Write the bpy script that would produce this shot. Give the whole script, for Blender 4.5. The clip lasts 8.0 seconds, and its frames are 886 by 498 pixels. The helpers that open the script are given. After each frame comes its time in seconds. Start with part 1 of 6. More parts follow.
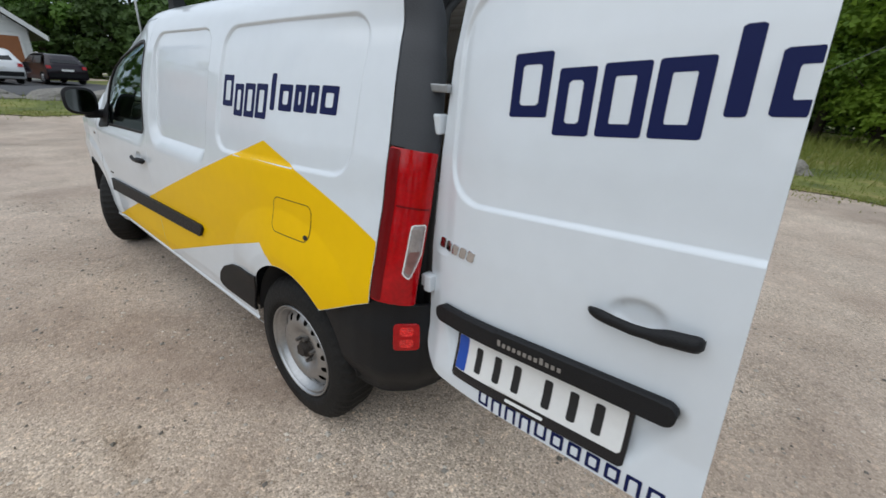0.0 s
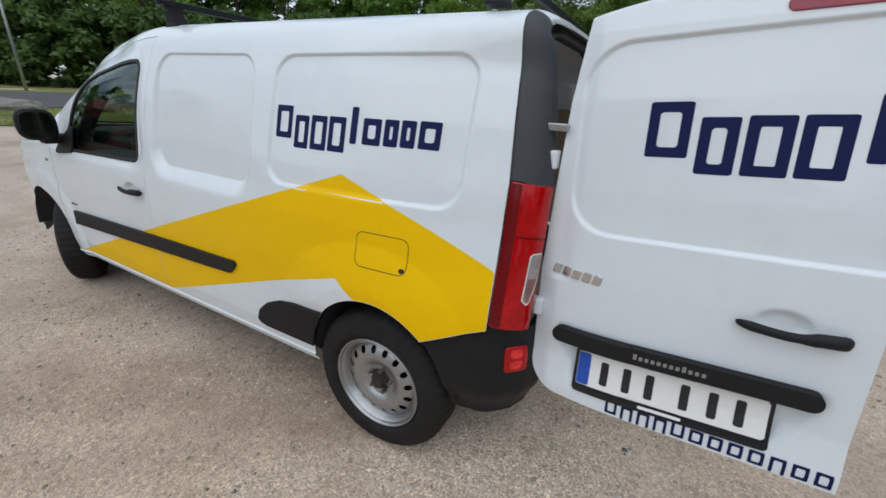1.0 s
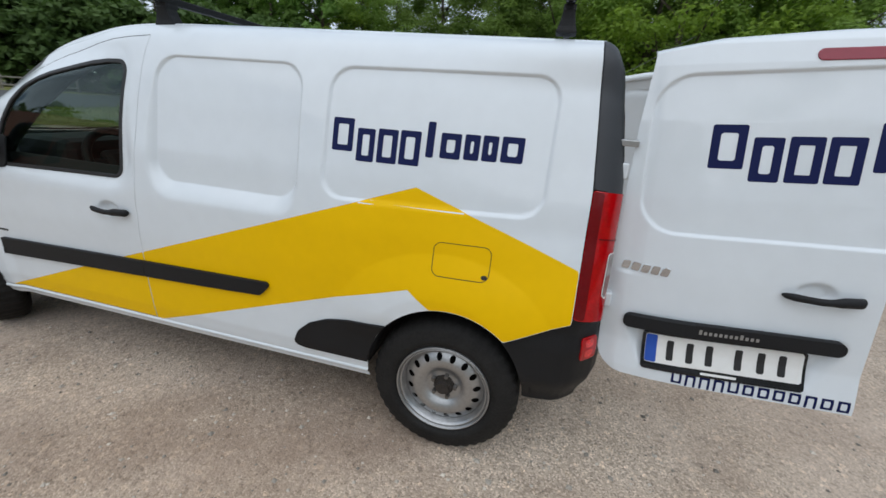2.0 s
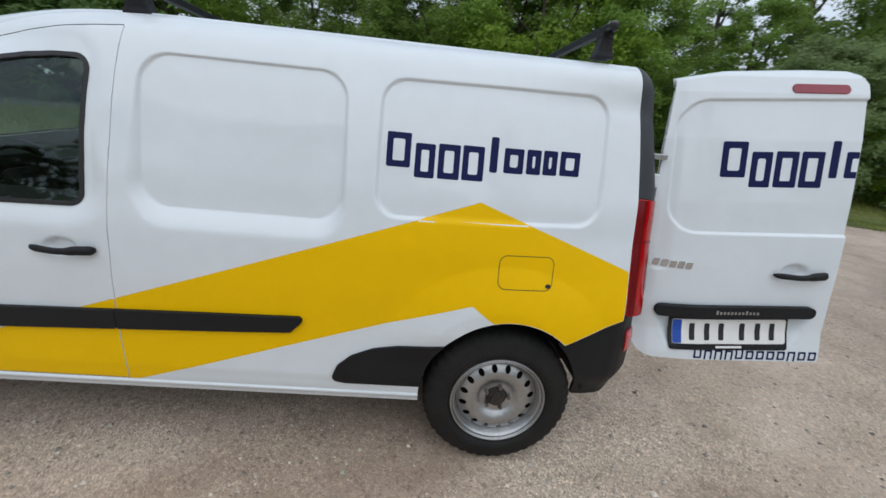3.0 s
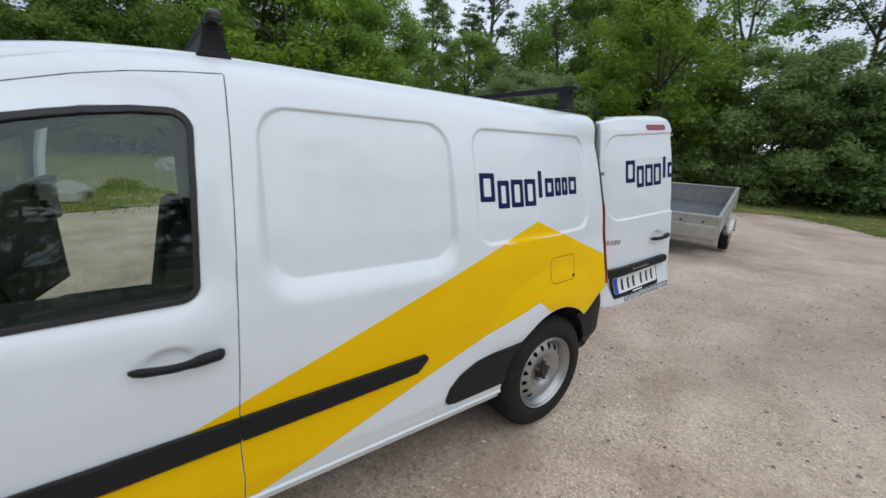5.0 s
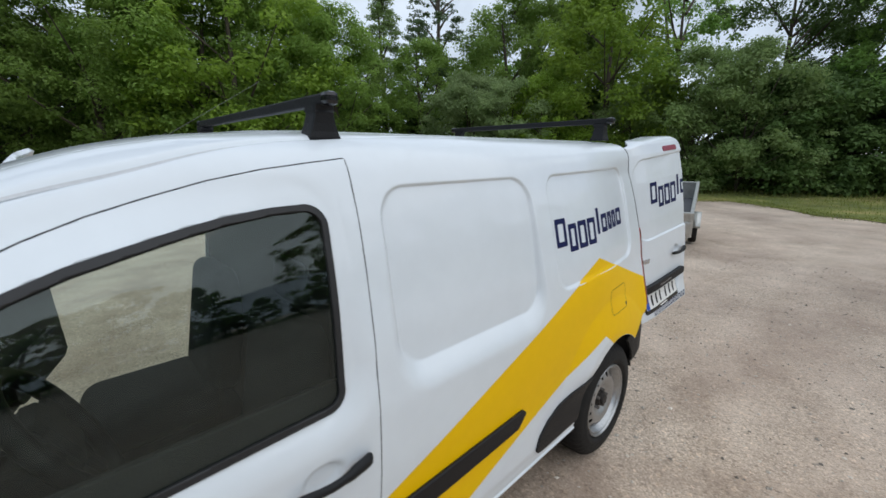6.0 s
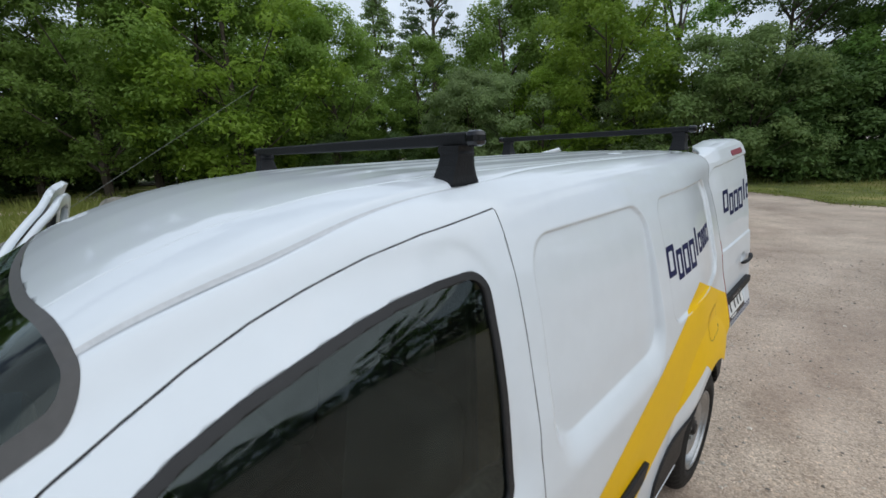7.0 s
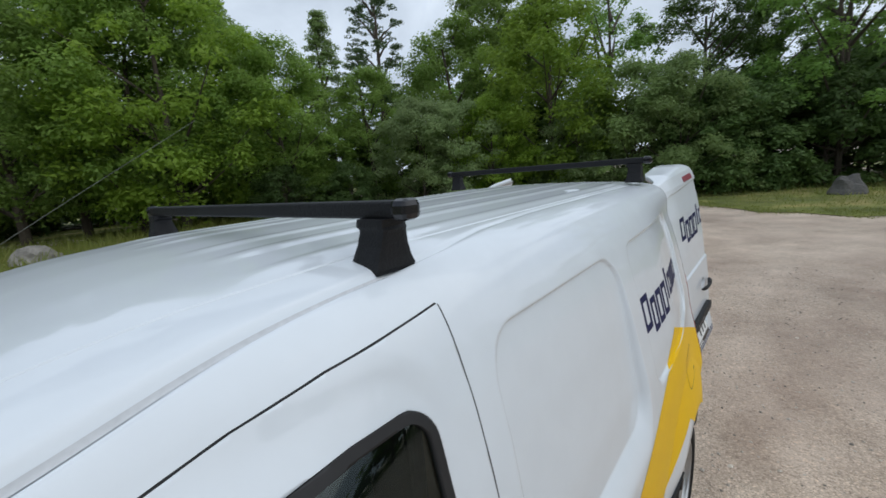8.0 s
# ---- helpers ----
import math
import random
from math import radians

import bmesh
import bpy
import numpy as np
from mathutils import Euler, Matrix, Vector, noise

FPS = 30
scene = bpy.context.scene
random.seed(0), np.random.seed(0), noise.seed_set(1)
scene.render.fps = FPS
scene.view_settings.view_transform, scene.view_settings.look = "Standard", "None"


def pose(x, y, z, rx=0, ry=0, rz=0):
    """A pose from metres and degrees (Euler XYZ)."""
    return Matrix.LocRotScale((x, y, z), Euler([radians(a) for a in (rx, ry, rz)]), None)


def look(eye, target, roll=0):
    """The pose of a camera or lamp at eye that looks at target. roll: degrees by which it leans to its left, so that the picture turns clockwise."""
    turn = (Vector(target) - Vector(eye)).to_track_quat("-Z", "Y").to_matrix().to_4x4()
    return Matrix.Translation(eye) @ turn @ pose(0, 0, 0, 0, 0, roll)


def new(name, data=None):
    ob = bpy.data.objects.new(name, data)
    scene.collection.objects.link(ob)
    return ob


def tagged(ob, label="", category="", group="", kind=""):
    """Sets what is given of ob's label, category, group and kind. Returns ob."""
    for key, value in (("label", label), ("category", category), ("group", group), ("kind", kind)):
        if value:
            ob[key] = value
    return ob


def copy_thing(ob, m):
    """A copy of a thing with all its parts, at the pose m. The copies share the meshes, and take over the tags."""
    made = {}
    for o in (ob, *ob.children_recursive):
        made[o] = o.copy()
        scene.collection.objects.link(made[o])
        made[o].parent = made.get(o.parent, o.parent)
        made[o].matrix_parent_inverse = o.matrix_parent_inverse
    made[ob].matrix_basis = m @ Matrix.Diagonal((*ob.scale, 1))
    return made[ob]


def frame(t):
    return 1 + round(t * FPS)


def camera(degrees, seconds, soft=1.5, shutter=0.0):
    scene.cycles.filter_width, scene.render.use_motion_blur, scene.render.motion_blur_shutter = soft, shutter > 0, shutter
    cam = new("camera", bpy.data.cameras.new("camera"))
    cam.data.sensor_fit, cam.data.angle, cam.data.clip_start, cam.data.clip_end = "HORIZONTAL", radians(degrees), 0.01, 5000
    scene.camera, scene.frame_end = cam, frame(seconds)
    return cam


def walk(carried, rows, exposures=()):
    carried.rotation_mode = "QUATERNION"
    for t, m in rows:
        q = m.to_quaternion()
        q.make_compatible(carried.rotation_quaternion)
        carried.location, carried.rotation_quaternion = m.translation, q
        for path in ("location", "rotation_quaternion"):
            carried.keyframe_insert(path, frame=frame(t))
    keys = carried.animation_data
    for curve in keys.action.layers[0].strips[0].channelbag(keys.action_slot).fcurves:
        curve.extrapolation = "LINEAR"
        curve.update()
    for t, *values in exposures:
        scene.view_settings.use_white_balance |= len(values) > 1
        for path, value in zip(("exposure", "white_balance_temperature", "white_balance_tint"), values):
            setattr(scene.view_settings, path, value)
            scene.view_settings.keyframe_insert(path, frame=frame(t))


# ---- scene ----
cam = camera(95.9, 8.0, shutter=0.3)
PATH = [
    (0, (-0.786, -1.401, 1.432), (0.662, -0.242, 0.684), 3.5),
    (0.5, (-0.976, -1.197, 1.489), (0.575, -0.171, 0.753), 3.3),
    (1, (-1.158, -0.896, 1.507), (0.492, -0.025, 0.787), 3.3),
    (1.5, (-1.356, -0.613, 1.516), (0.389, 0.063, 0.813), 3.9),
    (3, (-1.524, 0.431, 1.483), (0.378, 0.294, 0.88), 5.7),
    (3.5, (-1.507, 0.804, 1.475), (0.358, 0.357, 0.908), 5.8),
    (4, (-1.555, 1.182, 1.479), (0.22, 0.432, 0.944), 5.5),
    (4.5, (-1.457, 1.517, 1.474), (0.197, 0.511, 0.969), 4.8),
    (6, (-0.871, 2.145, 1.72), (0.539, 0.804, 1.258), -0.2),
    (6.5, (-0.645, 2.246, 1.773), (0.764, 0.908, 1.301), -1.2),
    (7, (-0.438, 2.296, 1.848), (0.965, 0.952, 1.369), -2.3),
    (7.5, (-0.307, 2.152, 1.912), (1.05, 0.747, 1.48), -3.5),
    (8, (-0.279, 2.045, 1.929), (0.983, 0.54, 1.555), -4.7),
]
walk(cam, [(t, look(eye, target, roll)) for t, eye, target, roll in PATH], [(0, 0.0), (1.5, -0.02), (3.5, -0.04), (4.5, 0.0), (6.5, -0.03), (8, -0.13)])


# ---------------------------------------------------------------- world and light
world = bpy.data.worlds.new("sky")
scene.world = world
world.use_nodes = True
wn = world.node_tree.nodes
wl = world.node_tree.links
wn.clear()
w_out = wn.new("ShaderNodeOutputWorld")
w_bg = wn.new("ShaderNodeBackground")
w_sky = wn.new("ShaderNodeTexSky")
w_sky.sky_type = "NISHITA"
w_sky.sun_disc = False
w_sky.sun_elevation = radians(52)
w_sky.sun_rotation = radians(-98)
w_tc = wn.new("ShaderNodeTexCoord")
w_noise = wn.new("ShaderNodeTexNoise")
w_noise.inputs["Scale"].default_value = 2.2
w_noise.inputs["Detail"].default_value = 7.0
w_noise.inputs["Roughness"].default_value = 0.55
w_noise.inputs["Distortion"].default_value = 0.3
w_ramp = wn.new("ShaderNodeValToRGB")
w_ramp.color_ramp.elements[0].position = 0.41
w_ramp.color_ramp.elements[1].position = 0.46
w_tone = wn.new("ShaderNodeValToRGB")
w_tone.color_ramp.elements[0].position = 0.42
w_tone.color_ramp.elements[0].color = (8.8, 10.0, 11.5, 1)
w_tone.color_ramp.elements[1].position = 0.72
w_tone.color_ramp.elements[1].color = (4.0, 4.8, 5.9, 1)
w_mix = wn.new("ShaderNodeMix")
w_mix.data_type = "RGBA"
wl.new(w_tc.outputs["Generated"], w_noise.inputs["Vector"])
wl.new(w_noise.outputs["Fac"], w_ramp.inputs["Fac"])
wl.new(w_noise.outputs["Fac"], w_tone.inputs["Fac"])
wl.new(w_ramp.outputs["Color"], w_mix.inputs["Factor"])
wl.new(w_sky.outputs["Color"], w_mix.inputs["A"])
wl.new(w_tone.outputs["Color"], w_mix.inputs["B"])
wl.new(w_mix.outputs["Result"], w_bg.inputs["Color"])
w_bg.inputs["Strength"].default_value = 0.10
wl.new(w_bg.outputs["Background"], w_out.inputs["Surface"])

sun = new("sun", bpy.data.lights.new("sun", "SUN"))
sun.data.energy = 1.21
sun.data.angle = radians(95)
sun.data.color = (1.0, 0.98, 0.95)
sun.matrix_basis = look((-30, -4, 45), (0, 0, 0))


# ---------------------------------------------------------------- materials
def material(name, base, rough=0.5, metal=0.0, vary=0.12, scale=6.0, fine=60.0, bump=0.0, coat=0.0, coords="Object",
             spec=0.5, each=0.0, grains=0.0):
    """A principled surface with two scales of tone variation and a fine relief."""
    m = bpy.data.materials.new(name)
    m.use_nodes = True
    n, l = m.node_tree.nodes, m.node_tree.links
    b = n["Principled BSDF"]
    b.inputs["Roughness"].default_value = rough
    b.inputs["Metallic"].default_value = metal
    b.inputs["Coat Weight"].default_value = coat
    b.inputs["Coat Roughness"].default_value = 0.05
    b.inputs["Specular IOR Level"].default_value = spec
    tc = n.new("ShaderNodeTexCoord")
    big = n.new("ShaderNodeTexNoise")
    big.inputs["Scale"].default_value = scale
    big.inputs["Detail"].default_value = 5.0
    small = n.new("ShaderNodeTexNoise")
    small.inputs["Scale"].default_value = fine
    small.inputs["Detail"].default_value = 4.0
    l.new(tc.outputs[coords], big.inputs["Vector"])
    l.new(tc.outputs[coords], small.inputs["Vector"])
    add = n.new("ShaderNodeMath")
    add.operation = "ADD"
    l.new(big.outputs["Fac"], add.inputs[0])
    l.new(small.outputs["Fac"], add.inputs[1])
    rng = n.new("ShaderNodeMapRange")
    rng.inputs["From Min"].default_value = 0.55
    rng.inputs["From Max"].default_value = 1.45
    rng.inputs["To Min"].default_value = 1.0 - vary
    rng.inputs["To Max"].default_value = 1.0 + vary
    l.new(add.outputs[0], rng.inputs["Value"])
    tone = n.new("ShaderNodeVectorMath")
    tone.operation = "SCALE"
    tone.inputs[0].default_value = base
    last = rng.outputs["Result"]
    if each:
        info = n.new("ShaderNodeObjectInfo")
        r2 = n.new("ShaderNodeMapRange")
        r2.inputs["To Min"].default_value = 1.0 - each
        r2.inputs["To Max"].default_value = 1.0 + each
        l.new(info.outputs["Random"], r2.inputs["Value"])
        mul = n.new("ShaderNodeMath")
        mul.operation = "MULTIPLY"
        l.new(last, mul.inputs[0])
        l.new(r2.outputs["Result"], mul.inputs[1])
        last = mul.outputs[0]
    if grains:
        geo = n.new("ShaderNodeNewGeometry")
        r3 = n.new("ShaderNodeMapRange")
        r3.inputs["To Min"].default_value = 1.0 - grains
        r3.inputs["To Max"].default_value = 1.0 + grains
        l.new(geo.outputs["Random Per Island"], r3.inputs["Value"])
        mul3 = n.new("ShaderNodeMath")
        mul3.operation = "MULTIPLY"
        l.new(last, mul3.inputs[0])
        l.new(r3.outputs["Result"], mul3.inputs[1])
        last = mul3.outputs[0]
    l.new(last, tone.inputs["Scale"])
    l.new(tone.outputs["Vector"], b.inputs["Base Color"])
    if bump:
        bp = n.new("ShaderNodeBump")
        bp.inputs["Strength"].default_value = bump
        bp.inputs["Distance"].default_value = 0.01
        l.new(small.outputs["Fac"], bp.inputs["Height"])
        l.new(bp.outputs["Normal"], b.inputs["Normal"])
    return m


def glass(name, tint=(0.85, 0.92, 0.9), ior=1.6):
    """Thin window glass: clear with a mirror gloss by Fresnel."""
    m = bpy.data.materials.new(name)
    m.use_nodes = True
    n, l = m.node_tree.nodes, m.node_tree.links
    n.clear()
    out = n.new("ShaderNodeOutputMaterial")
    clear = n.new("ShaderNodeBsdfTransparent")
    clear.inputs["Color"].default_value = (*tint, 1)
    gloss = n.new("ShaderNodeBsdfGlossy")
    gloss.inputs["Roughness"].default_value = 0.015
    gloss.inputs["Color"].default_value = (0.86, 0.99, 0.98, 1)
    face = n.new("ShaderNodeLayerWeight")
    face.inputs["Blend"].default_value = 0.5
    power = n.new("ShaderNodeMath")
    power.operation = "POWER"
    power.inputs[1].default_value = 5.0
    f0 = ((ior - 1) / (ior + 1)) ** 2
    fres = n.new("ShaderNodeMath")
    fres.operation = "MULTIPLY_ADD"
    fres.inputs[1].default_value = 1 - f0
    fres.inputs[2].default_value = f0
    mix = n.new("ShaderNodeMixShader")
    l.new(face.outputs["Facing"], power.inputs[0])
    l.new(power.outputs[0], fres.inputs[0])
    l.new(fres.outputs[0], mix.inputs[0])
    l.new(clear.outputs[0], mix.inputs[1])
    l.new(gloss.outputs[0], mix.inputs[2])
    l.new(mix.outputs[0], out.inputs["Surface"])
    return m


def leafy(name, base, second, through_light=0.45):
    """Leaves: two greens mixed leaf by leaf, a little light passing through."""
    m = bpy.data.materials.new(name)
    m.use_nodes = True
    n, l = m.node_tree.nodes, m.node_tree.links
    b = n["Principled BSDF"]
    out = n["Material Output"]
    b.inputs["Roughness"].default_value = 0.55
    b.inputs["Specular IOR Level"].default_value = 0.3
    geo = n.new("ShaderNodeNewGeometry")
    info = n.new("ShaderNodeObjectInfo")
    tc = n.new("ShaderNodeTexCoord")
    noi = n.new("ShaderNodeTexNoise")
    noi.inputs["Scale"].default_value = 0.6
    noi.inputs["Detail"].default_value = 3.0
    l.new(tc.outputs["Object"], noi.inputs["Vector"])
    s = n.new("ShaderNodeMath")
    s.operation = "MULTIPLY_ADD"
    s.inputs[1].default_value = 0.28
    l.new(geo.outputs["Random Per Island"], s.inputs[0])
    s2 = n.new("ShaderNodeMath")
    s2.operation = "MULTIPLY_ADD"
    s2.inputs[1].default_value = 0.9
    s2.inputs[2].default_value = -0.17
    l.new(noi.outputs["Fac"], s2.inputs[0])
    l.new(s2.outputs[0], s.inputs[2])
    mix = n.new("ShaderNodeMix")
    mix.data_type = "RGBA"
    mix.inputs["A"].default_value = (*base, 1)
    mix.inputs["B"].default_value = (*second, 1)
    l.new(s.outputs[0], mix.inputs["Factor"])
    r2 = n.new("ShaderNodeMapRange")
    r2.inputs["To Min"].default_value = 0.75
    r2.inputs["To Max"].default_value = 1.25
    l.new(info.outputs["Random"], r2.inputs["Value"])
    sc = n.new("ShaderNodeVectorMath")
    sc.operation = "SCALE"
    l.new(mix.outputs["Result"], sc.inputs[0])
    l.new(r2.outputs["Result"], sc.inputs["Scale"])
    l.new(sc.outputs["Vector"], b.inputs["Base Color"])
    tr = n.new("ShaderNodeBsdfTranslucent")
    l.new(sc.outputs["Vector"], tr.inputs["Color"])
    ms = n.new("ShaderNodeMixShader")
    ms.inputs[0].default_value = through_light
    l.new(b.outputs[0], ms.inputs[1])
    l.new(tr.outputs[0], ms.inputs[2])
    l.new(ms.outputs[0], out.inputs["Surface"])
    return m


def patchy(name, low, mid, dry):
    """Rough turf: dark green tussocks, mid green and straw-coloured dry patches."""
    m = material(name, mid, 0.95, vary=0.5, scale=0.45, fine=9, bump=0.6)
    n, l = m.node_tree.nodes, m.node_tree.links
    tc = n.new("ShaderNodeTexCoord")
    noi = n.new("ShaderNodeTexNoise")
    noi.inputs["Scale"].default_value = 0.55
    noi.inputs["Detail"].default_value = 6.0
    noi.inputs["Roughness"].default_value = 0.65
    l.new(tc.outputs["Object"], noi.inputs["Vector"])
    r = n.new("ShaderNodeValToRGB")
    e = r.color_ramp.elements
    e[0].position, e[0].color = 0.34, (*low, 1)
    e[1].position, e[1].color = 0.66, (*dry, 1)
    x = e.new(0.5)
    x.color = (*mid, 1)
    l.new(noi.outputs["Fac"], r.inputs["Fac"])
    l.new(r.outputs["Color"], next(q for q in n if q.bl_idname == "ShaderNodeVectorMath").inputs[0])
    return m


def gravel(name):
    """Beige gravel: grains, damp darker drifts, wheel-worn paler tracks and fine relief."""
    m = bpy.data.materials.new(name)
    m.use_nodes = True
    n, l = m.node_tree.nodes, m.node_tree.links
    b = n["Principled BSDF"]
    b.inputs["Roughness"].default_value = 0.92
    b.inputs["Specular IOR Level"].default_value = 0.2
    b.inputs["Sheen Weight"].default_value = 0.3
    b.inputs["Sheen Roughness"].default_value = 0.4
    tc = n.new("ShaderNodeTexCoord")

    def noise_at(scale, detail, rough=0.55, dist=0.0):
        t = n.new("ShaderNodeTexNoise")
        t.inputs["Scale"].default_value = scale
        t.inputs["Detail"].default_value = detail
        t.inputs["Roughness"].default_value = rough
        t.inputs["Distortion"].default_value = dist
        l.new(tc.outputs["Object"], t.inputs["Vector"])
        return t

    def ramp(src, stops):
        r = n.new("ShaderNodeValToRGB")
        e = r.color_ramp.elements
        e[0].position, e[0].color = stops[0][0], (*stops[0][1], 1)
        e[1].position, e[1].color = stops[-1][0], (*stops[-1][1], 1)
        for p, c in stops[1:-1]:
            x = e.new(p)
            x.color = (*c, 1)
        l.new(src, r.inputs["Fac"])
        return r.outputs["Color"]

    def times(a, b_, f=1.0):
        x = n.new("ShaderNodeMix")
        x.data_type = "RGBA"
        x.blend_type = "MULTIPLY"
        x.inputs["Factor"].default_value = f
        l.new(a, x.inputs["A"])
        l.new(b_, x.inputs["B"])
        return x.outputs["Result"]

    grains = n.new("ShaderNodeTexVoronoi")
    grains.inputs["Scale"].default_value = 135.0
    l.new(tc.outputs["Object"], grains.inputs["Vector"])
    stones = n.new("ShaderNodeTexVoronoi")
    stones.inputs["Scale"].default_value = 45.0
    l.new(tc.outputs["Object"], stones.inputs["Vector"])
    sep = n.new("ShaderNodeSeparateColor")
    l.new(grains.outputs["Color"], sep.inputs[0])
    sep2 = n.new("ShaderNodeSeparateColor")
    l.new(stones.outputs["Color"], sep2.inputs[0])
    c1 = ramp(sep.outputs[0], [(0.0, (0.245, 0.195, 0.150)), (0.22, (0.432, 0.350, 0.278)), (0.75, (0.556, 0.455, 0.364)), (1.0, (0.80, 0.675, 0.555))])
    loose = ramp(noise_at(0.8, 4, 0.55, 0.2).outputs["Fac"], [(0.40, (0.40, 0.40, 0.40)), (0.60, (0.95, 0.95, 0.95))])
    packed = n.new("ShaderNodeMix")
    packed.data_type = "RGBA"
    packed.inputs["A"].default_value = (0.525, 0.417, 0.338, 1)
    l.new(loose, packed.inputs["Factor"])
    l.new(c1, packed.inputs["B"])
    c1 = packed.outputs["Result"]
    c2 = ramp(sep2.outputs[0], [(0.0, (0.76, 0.75, 0.74)), (0.10, (0.97, 0.97, 0.97)), (0.9, (1.02, 1.02, 1.01)), (1.0, (1.26, 1.24, 1.20))])
    drift = ramp(noise_at(0.42, 5, 0.55, 0.2).outputs["Fac"], [(0.34, (0.72, 0.685, 0.66)), (0.48, (0.97, 0.955, 0.94)), (0.64, (1.15, 1.15, 1.14))])
    mid = ramp(noise_at(2.4, 4, 0.5, 0.2).outputs["Fac"], [(0.34, (0.91, 0.90, 0.89)), (0.64, (1.06, 1.06, 1.06))])
    spots = ramp(noise_at(38.0, 5, 0.65).outputs["Fac"], [(0.33, (0.60, 0.57, 0.54)), (0.46, (1.0, 1.0, 1.0))])
    patch = ramp(noise_at(1.1, 5, 0.6, 0.1).outputs["Fac"], [(0.36, (0.86, 0.825, 0.80)), (0.5, (1.0, 0.99, 0.98)), (0.62, (1.07, 1.07, 1.07))])
    turn = n.new("ShaderNodeVectorMath")
    turn.operation = "DISTANCE"
    turn.inputs[1].default_value = (-7.0, -4.0, 0.0)
    l.new(tc.outputs["Object"], turn.inputs[0])
    track = n.new("ShaderNodeTexNoise")
    track.noise_dimensions = "1D"
    track.inputs["Scale"].default_value = 1.7
    track.inputs["Detail"].default_value = 3.0
    l.new(turn.outputs["Value"], track.inputs["W"])
    arcs = ramp(track.outputs["Fac"], [(0.36, (0.88, 0.86, 0.84)), (0.5, (1.0, 1.0, 1.0)), (0.66, (1.06, 1.06, 1.06))])
    near_ = n.new("ShaderNodeVectorMath")
    near_.operation = "DISTANCE"
    squash = n.new("ShaderNodeMapping")
    squash.inputs["Location"].default_value = (0.64, -0.13, 0.0)
    squash.inputs["Scale"].default_value = (1.0, 0.4, 0.0)
    l.new(tc.outputs["Object"], squash.inputs["Vector"])
    l.new(squash.outputs["Vector"], near_.inputs[0])
    ragged = n.new("ShaderNodeMath")
    ragged.operation = "MULTIPLY_ADD"
    ragged.inputs[1].default_value = 0.22
    l.new(noise_at(9.0, 5, 0.65).outputs["Fac"], ragged.inputs[0])
    l.new(near_.outputs["Value"], ragged.inputs[2])
    scuff = ramp(ragged.outputs[0], [(0.13, (0.74, 0.71, 0.67)), (0.21, (1.0, 1.0, 1.0))])
    col = times(times(times(times(times(times(c1, c2), drift), times(mid, patch)), spots, 0.75), arcs, 0.4), scuff)
    l.new(col, b.inputs["Base Color"])
    hsum = n.new("ShaderNodeMath")
    hsum.operation = "MULTIPLY_ADD"
    hsum.inputs[1].default_value = -0.6
    l.new(grains.outputs["Distance"], hsum.inputs[0])
    l.new(noise_at(60.0, 5, 0.7).outputs["Fac"], hsum.inputs[2])
    bp = n.new("ShaderNodeBump")
    bp.inputs["Strength"].default_value = 0.65
    bp.inputs["Distance"].default_value = 0.007
    l.new(hsum.outputs[0], bp.inputs["Height"])
    l.new(bp.outputs["Normal"], b.inputs["Normal"])
    return m


WHITE = material("white_van_paint", (0.718, 0.765, 0.803), 0.42, vary=0.03, scale=1.3, fine=14, coat=0.8, spec=0.3)
YELLOW = material("yellow_vinyl", (0.88, 0.525, 0.0), 0.42, vary=0.03, scale=2, fine=20, spec=0.14)
NAVY = material("navy_vinyl", (0.007, 0.012, 0.070), 0.5, spec=0.15, vary=0.05, scale=4, fine=30)
GREYTRIM = material("dark_grey_trim", (0.033, 0.036, 0.042), 0.5, vary=0.15, scale=4, fine=200, bump=0.15)
PLASTIC = material("black_moulded_plastic", (0.010, 0.0105, 0.012), 0.52, vary=0.25, scale=4, fine=240, bump=0.25, spec=0.28)
GLOSSBLACK = material("gloss_black_plastic", (0.012, 0.012, 0.014), 0.18, vary=0.1)
RUBBER = material("tyre_rubber", (0.014, 0.0133, 0.0128), 0.74, vary=0.5, scale=9, fine=90, bump=0.35, spec=0.28)
BORDER = material("grey_rubber_border", (0.075, 0.072, 0.070), 0.5, vary=0.15)
SEAL = material("rubber_seal", (0.015, 0.015, 0.016), 0.6, vary=0.2)
STEEL = material("silver_painted_steel", (0.40, 0.405, 0.41), 0.36, metal=0.86, vary=0.16, scale=9, fine=70)
BOLT = material("dirty_bolt_steel", (0.16, 0.15, 0.14), 0.5, metal=0.7, vary=0.3, scale=30, fine=120)
DARKSTEEL = material("rusty_hub_steel", (0.045, 0.038, 0.033), 0.7, metal=0.4, vary=0.4, scale=20, fine=120, bump=0.4)
CHROME = material("chrome", (0.62, 0.63, 0.65), 0.15, metal=1.0, vary=0.04)
BLACK = material("unlit_black_plastic", (0.008, 0.008, 0.009), 0.8, vary=0.1)
TRIM = material("grey_interior_plastic", (0.015, 0.016, 0.0175), 0.65, vary=0.15, scale=5, fine=150, bump=0.15)
FABRIC = material("dark_seat_fabric", (0.022, 0.025, 0.027), 0.95, vary=0.2, scale=8, fine=300, bump=0.3)
PLY = material("brown_plywood_lining", (0.18, 0.13, 0.085), 0.7, vary=0.25, scale=3, fine=40)
LAMP_RED = material("red_lamp_lens", (0.42, 0.001, 0.004), 0.12, vary=0.30, scale=16, fine=80, spec=0.35, coat=0.25)
